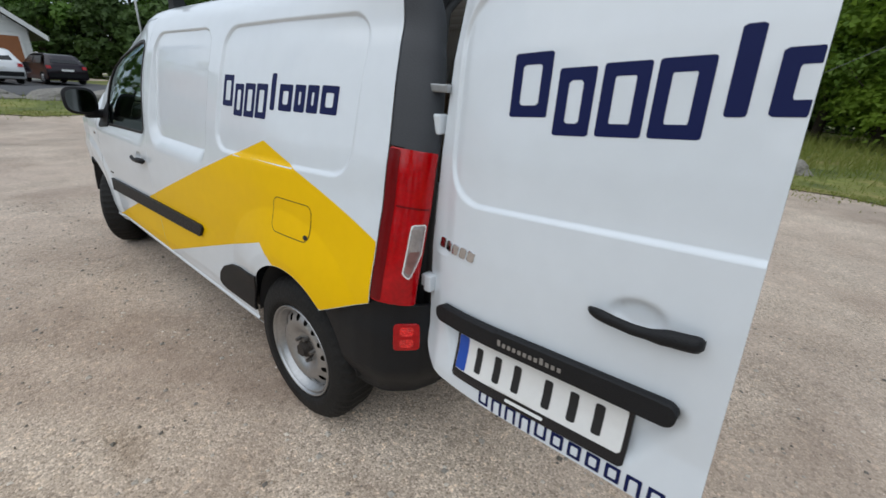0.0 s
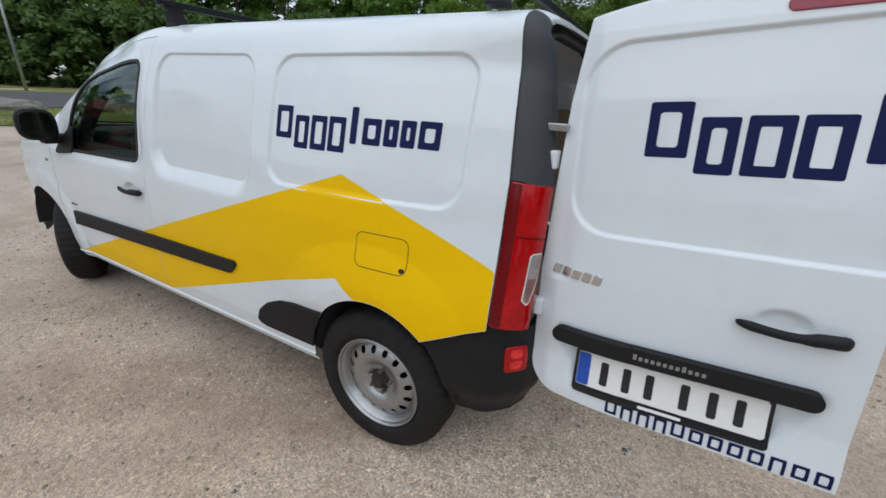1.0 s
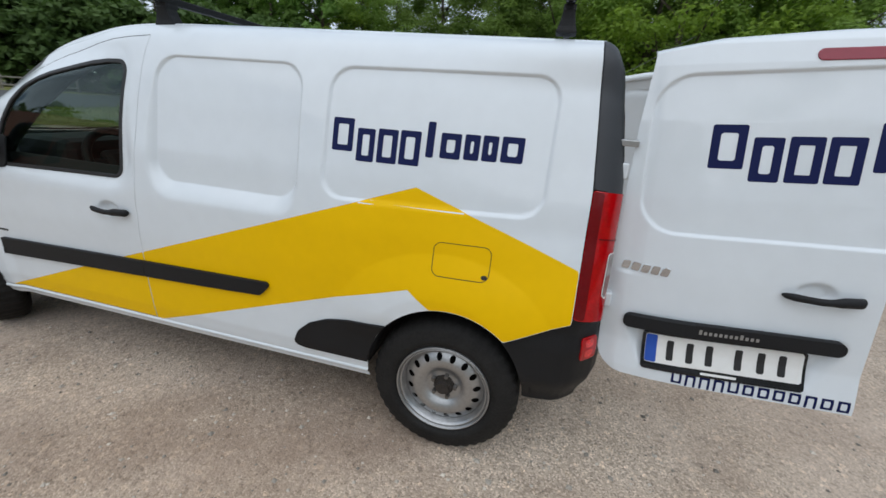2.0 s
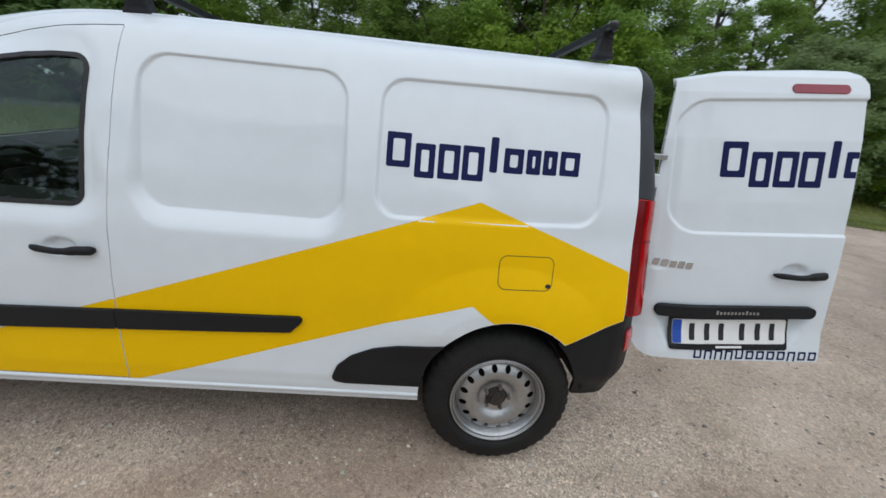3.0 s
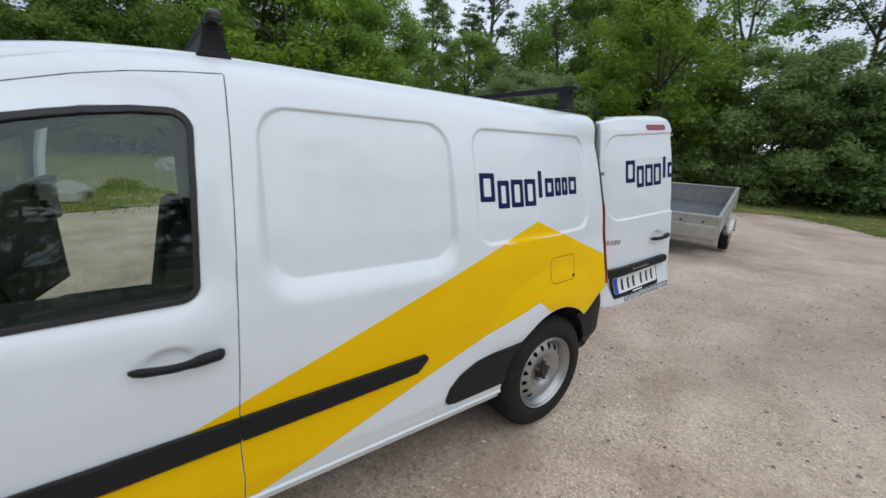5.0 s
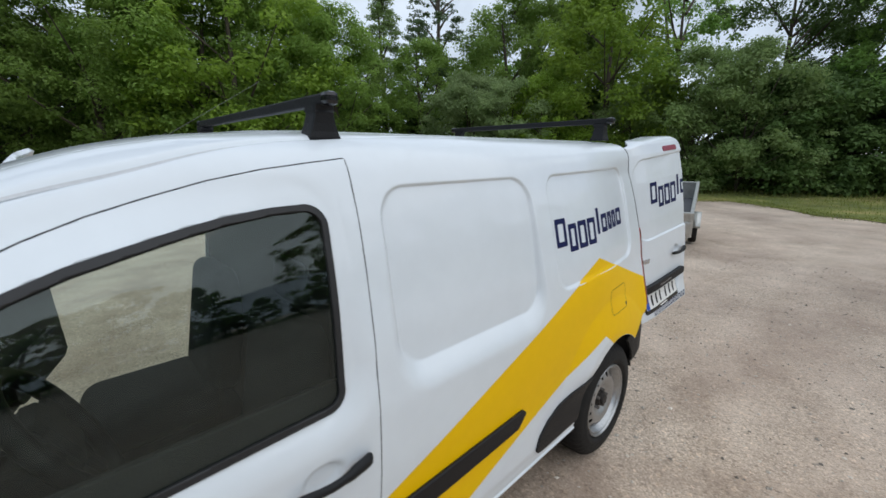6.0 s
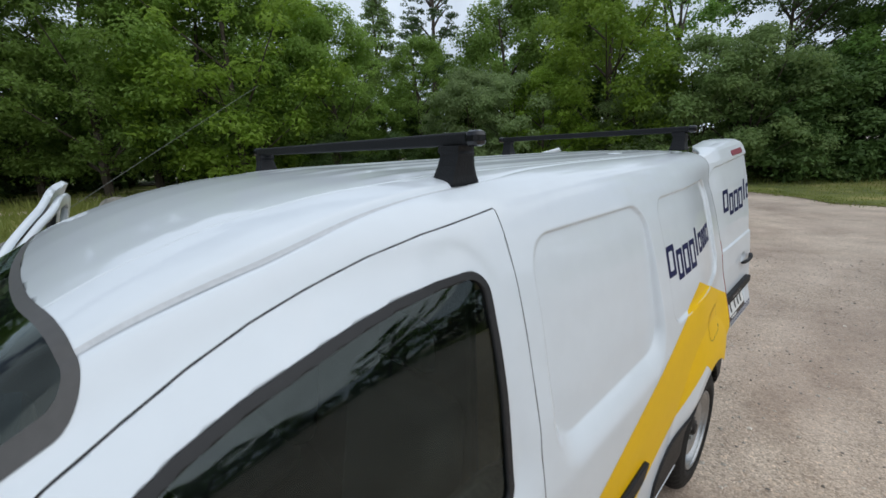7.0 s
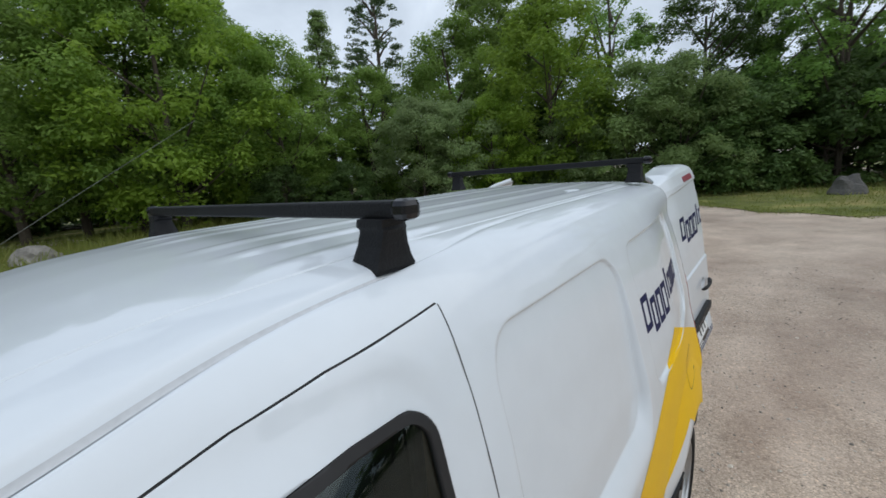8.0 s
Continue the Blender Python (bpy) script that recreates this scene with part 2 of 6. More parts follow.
LAMP_BRIGHT = material("bright_red_lamp_cell", (0.80, 0.012, 0.012), 0.10, vary=0.5, scale=40, fine=160, bump=0.6, coat=0.6)
LAMP_DEEP = material("deep_red_lamp_lens", (0.15, 0.002, 0.004), 0.22, vary=0.2, scale=9, fine=60, spec=0.3)
LAMP_CLEAR = material("clear_ribbed_lamp_lens", (0.40, 0.36, 0.35), 0.2, metal=0.5, vary=0.4, scale=14, fine=60, bump=0.4)
LAMP_PINK = material("pink_lamp_cell", (0.30, 0.16, 0.15), 0.2, metal=0.4, vary=0.4, scale=20, fine=60)
DITCH_SHADE = material("grey_ditch_shade", (0.56, 0.575, 0.59), 0.6, vary=0.12, scale=20, fine=120)
PLATE = material("white_plate_enamel", (0.80, 0.80, 0.78), 0.4, vary=0.03)
PLATE_BLUE = material("blue_plate_band", (0.012, 0.075, 0.42), 0.4, vary=0.03)
INK = material("black_ink", (0.012, 0.012, 0.013), 0.5, vary=0.05)
GLASS = glass("window_glass", (0.62, 0.71, 0.63), 1.60)
SCREEN_GLASS = glass("windscreen_glass", (0.50, 0.58, 0.55), 1.5)
GRAVEL = gravel("beige_gravel")
GALV = material("galvanised_steel", (0.47, 0.475, 0.46), 0.42, metal=0.70, vary=0.22, scale=7, fine=40)
GREYBED = material("grey_trailer_floor", (0.10, 0.105, 0.115), 0.8, vary=0.2, scale=3, fine=60)
BARK = material("grey_brown_bark", (0.085, 0.068, 0.052), 0.95, vary=0.4, scale=5, fine=40, bump=0.8)
LEAF_A = leafy("oak_leaves", (0.128, 0.245, 0.058), (0.295, 0.450, 0.098), 0.6)
LEAF_E = leafy("maple_leaves", (0.155, 0.262, 0.056), (0.325, 0.450, 0.102), 0.58)
# bush greens are set dark, with the shade of the dense wood in the colour
LEAF_G = leafy("shaded_bush_leaves", (0.060, 0.115, 0.034), (0.145, 0.225, 0.058), 0.45)
LEAF_H = leafy("dark_oak_leaves", (0.070, 0.130, 0.036), (0.165, 0.255, 0.064), 0.5)
LEAF_B = leafy("yellow_green_leaves", (0.190, 0.320, 0.040), (0.400, 0.540, 0.085), 0.58)
LEAF_C = leafy("willow_leaves", (0.150, 0.235, 0.076), (0.310, 0.405, 0.150), 0.52)
LEAF_W = leafy("pale_willow_leaves", (0.205, 0.300, 0.115), (0.420, 0.520, 0.240), 0.55)
LEAF_D = leafy("spruce_needles", (0.085, 0.145, 0.062), (0.170, 0.250, 0.100), 0.45)
GRASSLEAF = leafy("meadow_grass", (0.130, 0.190, 0.032), (0.330, 0.310, 0.095))
TURF = patchy("rough_turf", (0.060, 0.085, 0.020), (0.150, 0.168, 0.036), (0.270, 0.225, 0.080))
ASPHALT = material("grey_asphalt", (0.075, 0.075, 0.078), 0.85, vary=0.2, scale=0.5, fine=30, bump=0.3)
ROCK = material("pale_granite", (0.23, 0.215, 0.19), 0.9, vary=0.4, scale=2.5, fine=18, bump=0.7)


# ---------------------------------------------------------------- building helpers
def world_of(ob):
    m = ob.matrix_basis.copy()
    return world_of(ob.parent) @ ob.matrix_parent_inverse @ m if ob.parent else m


def thing(name, label, category, m=None, group="", kind=""):
    ob = tagged(new(name), label, category, group, kind)
    ob.empty_display_size = 0.1
    if m is not None:
        ob.matrix_basis = m
    return ob


def mesh_of(name, verts, faces, smooth=False):
    me = bpy.data.meshes.new(name)
    me.from_pydata([tuple(v) for v in verts], [], [tuple(f) for f in faces])
    if smooth:
        me.shade_smooth()
    me.update()
    return me


def place(name, me, mat, parent=None, label="", m=None):
    """Links a mesh made in world places as one object under a thing or part."""
    if not me.materials:
        me.materials.append(mat)
    ob = new(name, me)
    if m is not None:
        ob.matrix_basis = m
    if parent is not None:
        ob.parent = parent
        ob.matrix_parent_inverse = world_of(parent).inverted()
    if label:
        tagged(ob, label)
    return ob


def part(name, bm, mat, parent, label="", smooth=False, m=None):
    """Links a bmesh as ONE mesh object under a thing or under a part."""
    me = bpy.data.meshes.new(name)
    bm.to_mesh(me)
    bm.free()
    if smooth:
        me.shade_smooth()
    return place(name, me, mat, parent, label, m)


def thick(ob, t, offset=-1.0):
    mod = ob.modifiers.new("thickness", "SOLIDIFY")
    mod.thickness = t
    mod.offset = offset
    return ob


def box(bm, lo, hi, bevel=0.0, m=None, seg=2):
    """A bevelled block between two corners, optionally turned by m."""
    lo, hi = Vector(lo), Vector(hi)
    c, s = (lo + hi) / 2, hi - lo
    got = bmesh.ops.create_cube(bm, size=1.0, matrix=Matrix.Translation(c) @ Matrix.Diagonal((*s, 1)))
    vs = got["verts"]
    if bevel:
        es = list({e for v in vs for e in v.link_edges})
        r = bmesh.ops.bevel(bm, geom=es, offset=bevel, segments=seg, affect="EDGES", profile=0.5)
        vs = list({v for f in r["faces"] for v in f.verts} | {v for v in vs if v.is_valid})
    if m is not None:
        bmesh.ops.transform(bm, matrix=m, verts=vs)
    return vs


def block(name, lo, hi, mat, parent, bevel=0.0, label="", m=None):
    bm = bmesh.new()
    box(bm, lo, hi, bevel, m)
    return part(name, bm, mat, parent, label)


def tube(bm, pts, r, seg=10, r2=None, caps=True):
    """A round bar along points, its radius running from r to r2."""
    pts = [Vector(p) for p in pts]
    r2 = r if r2 is None else r2
    rings = []
    n = len(pts)
    for i, p in enumerate(pts):
        d = (pts[min(i + 1, n - 1)] - pts[max(i - 1, 0)]).normalized()
        a = d.orthogonal().normalized() if i == 0 else (rings_axis - d * rings_axis.dot(d)).normalized()
        rings_axis = a
        b = d.cross(a)
        rr = r + (r2 - r) * i / max(n - 1, 1)
        rings.append([bm.verts.new(p + rr * (math.cos(k * 2 * math.pi / seg) * a + math.sin(k * 2 * math.pi / seg) * b)) for k in range(seg)])
    for r0, r1 in zip(rings, rings[1:]):
        for k in range(seg):
            bm.faces.new((r0[k], r0[(k + 1) % seg], r1[(k + 1) % seg], r1[k]))
    if caps:
        bm.faces.new(rings[0][::-1])
        bm.faces.new(rings[-1])


def lathe(profile, seg=48):
    """A turned mesh round the x axis from (radius, x) pairs."""
    vs, fs = [], []
    n = len(profile)
    for k in range(seg):
        a = 2 * math.pi * k / seg
        vs += [(x, r * math.cos(a), r * math.sin(a)) for r, x in profile]
    for k in range(seg):
        for i in range(n - 1):
            a, b = k * n + i, ((k + 1) % seg) * n + i
            fs.append((a, a + 1, b + 1, b))
    return vs, fs


def smooth01(x):
    x = np.clip(x, 0, 1)
    return x * x * (3 - 2 * x)


def rbox(u, v, u0, u1, v0, v1, r):
    """Signed distance to a rounded rectangle, negative inside."""
    qu = np.abs(u - (u0 + u1) / 2) - (u1 - u0) / 2 + r
    qv = np.abs(v - (v0 + v1) / 2) - (v1 - v0) / 2 + r
    return np.hypot(np.maximum(qu, 0), np.maximum(qv, 0)) + np.minimum(np.maximum(qu, qv), 0) - r


def poly(u, v, pts, r=0.0):
    """Signed distance to a polygon, negative inside; r rounds its corners outward."""
    u, v = np.asarray(u, float), np.asarray(v, float)
    d = np.full(u.shape, 1e9)
    inside = np.zeros(u.shape, bool)
    for (a, b), (c, e) in zip(pts, pts[1:] + pts[:1]):
        du, dv = c - a, e - b
        t = np.clip(((u - a) * du + (v - b) * dv) / (du * du + dv * dv), 0, 1)
        d = np.minimum(d, np.hypot(u - a - t * du, v - b - t * dv))
        cross = (b > v) != (e > v)
        with np.errstate(divide="ignore", invalid="ignore"):
            hit = u < (c - a) * (v - b) / (e - b) + a
        inside ^= cross & hit
    return np.where(inside, -d, d) - r


def finer(lo, hi, coarse, fine, bands):
    """Grid lines from lo to hi, closer together inside the bands."""
    out, x = [lo], lo
    while x < hi - 1e-6:
        near = any(a <= x < b for a, b in bands)
        x = min(hi, x + (fine if near else coarse))
        out.append(x)
    return np.array(out)


def sheet(name, P, sdf, ur, vr, step, mat, parent, label="", t=0.0, flip=False, lines=None):
    """A sheet over P(u, v) where sdf(u, v) < 0, its rim cut along sdf = 0."""
    nu = max(2, int(round((ur[1] - ur[0]) / step)) + 1)
    nv = max(2, int(round((vr[1] - vr[0]) / step)) + 1)
    gu_, gv_ = lines if lines else (np.linspace(*ur, nu), np.linspace(*vr, nv))
    nu, nv = len(gu_), len(gv_)
    U, V = np.meshgrid(gu_, gv_, indexing="ij")
    D = sdf(U, V)
    h = 1e-4
    gu, gv = (sdf(U + h, V) - D) / h, (sdf(U, V + h) - D) / h
    g2 = np.maximum(gu * gu + gv * gv, 0.04)
    near = np.abs(D) < 0.32 * step * np.sqrt(g2)
    U, V = np.where(near, np.clip(U - D * gu / g2, *ur), U), np.where(near, np.clip(V - D * gv / g2, *vr), V)
    D = np.where(near, -1e-9, sdf(U, V))
    keep = D < 0
    count = keep[:-1, :-1].astype(int) + keep[1:, :-1] + keep[1:, 1:] + keep[:-1, 1:]
    idx = np.arange(nu * nv).reshape(nu, nv)
    ok = count == 4
    faces = np.stack([idx[:-1, :-1][ok], idx[1:, :-1][ok], idx[1:, 1:][ok], idx[:-1, 1:][ok]], -1).tolist()
    us, vs, ds = U.ravel(), V.ravel(), D.ravel()
    cuts, ends = {}, []
    for i, j in zip(*np.nonzero((count > 0) & (count < 4))):
        ring = (int(idx[i, j]), int(idx[i + 1, j]), int(idx[i + 1, j + 1]), int(idx[i, j + 1]))
        face = []
        for a, b in zip(ring, ring[1:] + ring[:1]):
            if ds[a] < 0:
                face.append(a)
            if (ds[a] < 0) != (ds[b] < 0):
                key = (a, b) if ds[a] < 0 else (b, a)
                if key not in cuts:
                    cuts[key] = nu * nv + len(ends)
                    ends.append(key)
                face.append(cuts[key])
        if len(face) > 2:
            faces.append(face)
    if ends:
        ka, kb = np.array([e[0] for e in ends]), np.array([e[1] for e in ends])
        lo_, hi_ = np.full(len(ka), 0.02), np.ones(len(ka))
        for _ in range(9):
            mid_ = (lo_ + hi_) / 2
            inside = sdf(us[ka] + mid_ * (us[kb] - us[ka]), vs[ka] + mid_ * (vs[kb] - vs[ka])) < 0
            lo_, hi_ = np.where(inside, mid_, lo_), np.where(inside, hi_, mid_)
        us = np.concatenate([us, us[ka] + lo_ * (us[kb] - us[ka])])
        vs = np.concatenate([vs, vs[ka] + lo_ * (vs[kb] - vs[ka])])
    used = sorted({i for f in faces for i in f})
    renum = {o: n_ for n_, o in enumerate(used)}
    q = [[renum[i] for i in (f[::-1] if flip else f)] for f in faces]
    X = np.stack(P(us[used], vs[used]), -1)
    me = mesh_of(name, X.tolist(), q, True)
    ob = place(name, me, mat, parent, label)
    if t:
        thick(ob, t)
    return ob


# ---------------------------------------------------------------- ground
def ground_height(x, y):
    """Nearly level yard, with gentle unevenness away from the van, rising to the road ahead."""
    r = np.hypot(x - 0.6, y - 1.5)
    w = smooth01((r - 4.0) / 8.0)
    z = w * 0.04 * (np.sin(x * 0.35 + 1.0) * np.cos(y * 0.31) + 0.5 * np.sin(0.8 * x - 0.6 * y))
    return z + 0.42 * smooth01((y - 7.0) / 20.0) - 0.046


axis = np.concatenate([-np.geomspace(2500, 14, 26), np.linspace(-12, 16, 150), np.geomspace(18, 2500, 26)])
GX, GY = np.meshgrid(axis, axis, indexing="ij")
GZ = ground_height(GX, GY)
k = len(axis)
gi = np.arange(k * k).reshape(k, k)
gf = np.stack([gi[:-1, :-1].ravel(), gi[1:, :-1].ravel(), gi[1:, 1:].ravel(), gi[:-1, 1:].ravel()], -1)
ground = place("ground", mesh_of("ground", np.stack([GX.ravel(), GY.ravel(), GZ.ravel()], -1).tolist(), gf.tolist(), True), GRAVEL)
tagged(ground, "beige packed gravel yard with loose stones", "ground", kind="structure")


# ---------------------------------------------------------------- van body surface
XC = 0.89
base_z = np.array([0.24, 0.334, 0.60, 0.80, 1.0, 1.2, 1.32, 1.434, 1.55, 1.65, 1.707, 1.750, 1.774, 1.786, 1.795, 1.803, 1.806])
base_x = np.array([0.013, -0.018, -0.020, -0.029, -0.024, 0.004, 0.031, 0.056, 0.088, 0.126, 0.155, 0.196, 0.246, 0.31, 0.42, 0.62, XC])
seg_len = np.concatenate([[0], np.cumsum(np.hypot(np.diff(base_x), np.diff(base_z)))])
WM = seg_len[-1]
fine_w = np.linspace(0, WM, 1200)
kern = np.hanning(61)
kern /= kern.sum()


def softened(vals, mirror):
    """Smooths a section table, mirrored at the centre line."""
    d = np.interp(fine_w, seg_len, vals)
    ext = np.concatenate([2 * d[0] - d[60:0:-1], d, (2 * d[-1] - d[-2:-62:-1]) if mirror else d[-2:-62:-1]])
    return np.convolve(ext, kern, "same")[60:-60]


SEC_X, SEC_Z = softened(base_x, True), softened(base_z, False)
H_Y = [1.2, 1.6, 1.9, 2.1, 2.3, 2.5, 2.7, 2.9, 3.02, 3.15, 4.0]
H_Z = [1.806, 1.804, 1.785, 1.750, 1.685, 1.565, 1.43, 1.265, 1.15, 1.09, 1.08]
hy = np.linspace(-1, 4.2, 1041)
hz = np.convolve(np.pad(np.interp(hy, H_Y, H_Z), 30, "edge"), np.hanning(61) / np.hanning(61).sum(), "valid")
DROP_Y, DROP_Z = [3.0, 3.3, 3.55, 3.72, 3.82, 3.9], [0, 0.03, 0.10, 0.20, 0.34, 0.5]
TAP_Y, TAP_S = [3.0, 3.3, 3.55, 3.72, 3.82, 3.9], [1, 0.975, 0.92, 0.82, 0.66, 0.45]


def z_of(y, w):
    """Height of the body surface at y and section place w (0 left sill, WM roof centre, 2 WM right sill)."""
    a = np.where(w > WM, 2 * WM - w, w)
    z0 = np.interp(a, fine_w, SEC_Z)
    hh = np.interp(y, hy, hz)
    z = np.where(z0 > 1.05, 1.05 + (z0 - 1.05) * (hh - 1.05) / (1.806 - 1.05), z0)
    return z - np.interp(y, DROP_Y, DROP_Z) * smooth01((z0 - 0.55) / 0.5)


def relief(y, z):
    """Pressed panels, wheel flare and waist in the side, in metres inward."""
    tilt = 0.018 * (0.8 - y)
    d = 0.0
    for y0, y1, z0, z1, r, depth, low, side_w, top in ((0.732, 1.474, 1.077, 1.622, 0.10, 0.026, 0.085, 0.048, 0.009),
                                                   (-0.300, 0.592, 1.116, 1.615, 0.085, 0.012, 0.015, 0.013, 0.011),
                                                   (1.640, 2.75, 1.045, 1.66, 0.12, 0.020, 0.085, 0.040, 0.05)):
        s = rbox(y, z - tilt * (y0 < 0), y0, y1, z0, z1, r)
        cy, cz = (y0 + y1) / 2, (z0 + z1) / 2
        ang = np.arctan2((z - cz) / (z1 - z0), np.abs(y - cy) / (y1 - y0))
        wid = np.where(ang > 0.5, top + (side_w - top) * smooth01((1.0 - ang) / 0.5), side_w + (low - side_w) * smooth01((-ang) / 0.8))
        if 0.7 < y0 < 1:
            side, up, down = np.maximum(np.maximum(y0 + r - y, y - y1 + r), 0), np.maximum(z - z1 + r, 0), np.maximum(z0 + r - z, 0)
            wall = top + (np.where(y > cy, side_w, 0.026) - top) * smooth01((1.62 - z) / 0.50)
            wid = (wall * side ** 2 + top * up ** 2 + low * down ** 2) / (side ** 2 + up ** 2 + down ** 2 + 1e-9) + 1e-4
        deep = depth * (0.40 + 0.95 * np.clip((z1 - z) / (z1 - z0), 0, 1.1)) if 0.7 < y0 < 1 else depth
        if y0 > 1:
            deep = depth * (0.3 + 0.7 * (1 - smooth01((z - 1.14) / 0.22)))
        d = d + deep * np.clip(1 - s / wid, 0, 1) ** (1.7 if 0.7 < y0 < 1 else 1.6)
    cup = np.hypot((y - 1.767) / 1.55, z - 0.900)
    d = d + 0.020 * (1 - smooth01((cup - 0.024) / 0.017))
    e = np.hypot((y - 0.04) / 0.54, (z - 0.42) / 0.530)
    d = d - 0.034 * np.clip((1.0 - e) / 0.36, 0, 1) ** 0.95 * smooth01((z - 0.47) / 0.18)
    f = np.hypot((y - 3.10) / 0.50, (z - 0.40) / 0.50)
    d = d - 0.014 * (1 - smooth01((f - 0.90) / 0.16))
    d = d + 0.005 * smooth01((0.40 - z) / 0.05) - 0.009 * smooth01((0.312 - z) / 0.006) + 0.010 * smooth01((0.296 - z) / 0.012)
    return d


def ditch(y):
    """Distance of the roof ditch from the middle line."""
    return np.interp(y, [0.9, 1.2, 1.4, 1.6, 2.3], [0.575, 0.595, 0.630, 0.650, 0.648])


def roof_relief(y, x):
    """Lengthwise pressed ribs and the gutter crease in the roof."""
    s = np.abs(x - XC)
    fade = smooth01((1.78 - y) / 0.14) * smooth01((y + 0.40) / 0.1)
    d = 0.0
    for c in (0.15, 0.31, 0.485):
        d = d + 0.0034 * (smooth01((s - c + 0.035) / 0.02) - smooth01((s - c - 0.015) / 0.02))
    groove = np.exp(-((s - ditch(y)) / 0.0085) ** 2) * smooth01((2.45 - y) / 0.4)
    return d * fade - (0.004 + 0.011 * smooth01((y - 1.3) / 0.4)) * groove


def P_body(y, w, out=0.0):
    """The body's outer surface."""
    a = np.where(w > WM, 2 * WM - w, w)
    z = z_of(y, w)
    x = np.interp(a, fine_w, SEC_X)
    x = x + 0.062 * smooth01((0.25 - y) / 0.75) * smooth01((z - 0.65) / 0.45) * smooth01((1.78 - z) / 0.2)
    x = x + 0.06 * smooth01((y - 1.65) / 0.45) * smooth01((np.interp(a, fine_w, SEC_Z) - 1.50) / 0.20) * smooth01((0.5 - x) / 0.3) * smooth01((3.1 - y) / 0.5)
    side_part = smooth01((1.70 - np.interp(a, fine_w, SEC_Z)) / 0.06)
    lean = smooth01((1.77 - np.interp(a, fine_w, SEC_Z)) / 0.16)
    x = x + relief(y, z) * side_part - out * lean
    x = XC + (x - XC) * np.interp(y, TAP_Y, TAP_S)
    z = z + roof_relief(y, x) * smooth01((np.interp(a, fine_w, SEC_X) - 0.13) / 0.04) * (z > 1.3) + out * (1 - lean)
    return np.where(w > WM, 2 * XC - x, x), y, z


REAR_Z, REAR_Y = [0.3, 0.75, 1.25, 1.5, 1.74, 1.765, 1.80], [-0.48, -0.482, -0.472, -0.448, -0.424, -0.424, -0.430]
DOOR = [(1.604, 0.318), (1.601, 0.40), (1.606, 0.52), (1.603, 0.66), (1.595, 0.80), (1.588, 0.95), (1.581, 1.10), (1.569, 1.29), (1.559, 1.50), (1.549, 1.710),
        (1.66, 1.699), (1.78, 1.685), (1.90, 1.662), (2.02, 1.630), (2.12, 1.601), (2.21, 1.568), (2.29, 1.532), (2.37, 1.492), (2.48, 1.413), (2.60, 1.31), (2.70, 1.19),
        (2.75, 1.06), (2.76, 0.90), (2.75, 0.5), (2.70, 0.318)]
WINDOW = [(1.728, 1.110), (1.703, 1.542), (1.78, 1.540), (1.88, 1.528), (1.965, 1.511), (2.06, 1.489), (2.15, 1.467), (2.228, 1.440), (2.305, 1.402), (2.385, 1.332), (2.448, 1.238), (2.484, 1.140), (2.470, 1.090)]
WIN_R = 0.055
HUB_F = 3.085


def arch(y, z, hub):
    return np.hypot((y - hub) / 0.372, (z - 0.315) / 0.402) * 0.372 - 0.372


def screen(y, w):
    """The windscreen opening, in y and x."""
    a = np.where(w > WM, 2 * WM - w, w)
    x = np.interp(a, fine_w, SEC_X)
    return rbox(y + 0.055 * ((XC - x) / 0.665) ** 2, x, 2.378, 3.05, 0.128, 3.0, 0.05)


def shell_sdf(y, w):
    z = z_of(y, w)
    d = np.maximum(np.interp(z, REAR_Z, REAR_Y) - y, y - 3.88)
    d = np.maximum(d, 0.262 - z)
    d = np.maximum(d, -arch(y, z, 0.0))
    d = np.maximum(d, -arch(y, z, HUB_F))
    d = np.maximum(d, -(poly(y, z, DOOR) - 0.0016))
    d = np.maximum(d, -screen(y, w))
    low = 0.615 + np.clip(-0.21 - y, 0, 1) * 0.48
    return np.maximum(d, -np.maximum(y + 0.20, z - low))


van = thing("van", "white delivery van with yellow stripe and open doors parked on gravel", "van", Matrix.Translation((XC, 1.5, 0)))
W_SEAM = float(np.interp(0.335, SEC_X, fine_w))
w_at = lambda z: float(np.interp(z, SEC_Z, fine_w))
SIDE_GRID = (finer(-0.50, 3.9, 0.0105, 0.0042, [(-0.32, -0.25), (0.56, 0.63), (0.70, 0.76), (1.45, 1.53)]),
             finer(0.0, W_SEAM, 0.0092, 0.0036, [(w_at(0.284), w_at(0.322)), (w_at(1.055), w_at(1.135)), (w_at(1.585), w_at(1.650)), (w_at(1.72), W_SEAM)]))
sheet("body_side", P_body, shell_sdf, (-0.50, 3.9), (0, W_SEAM), 0.0068, WHITE, van, "white painted steel side", flip=True, lines=SIDE_GRID)
sheet("roof", P_body, shell_sdf, (-0.50, 3.9), (W_SEAM + 0.0002, 2 * WM - W_SEAM - 0.0002), 0.014, WHITE, van, "white ribbed steel roof and bonnet", t=0.003, flip=True)
sheet("body_side", P_body, shell_sdf, (-0.50, 3.9), (2 * WM - W_SEAM, 2 * WM), 0.02, WHITE, van, "white painted steel side", t=0.003, flip=True)
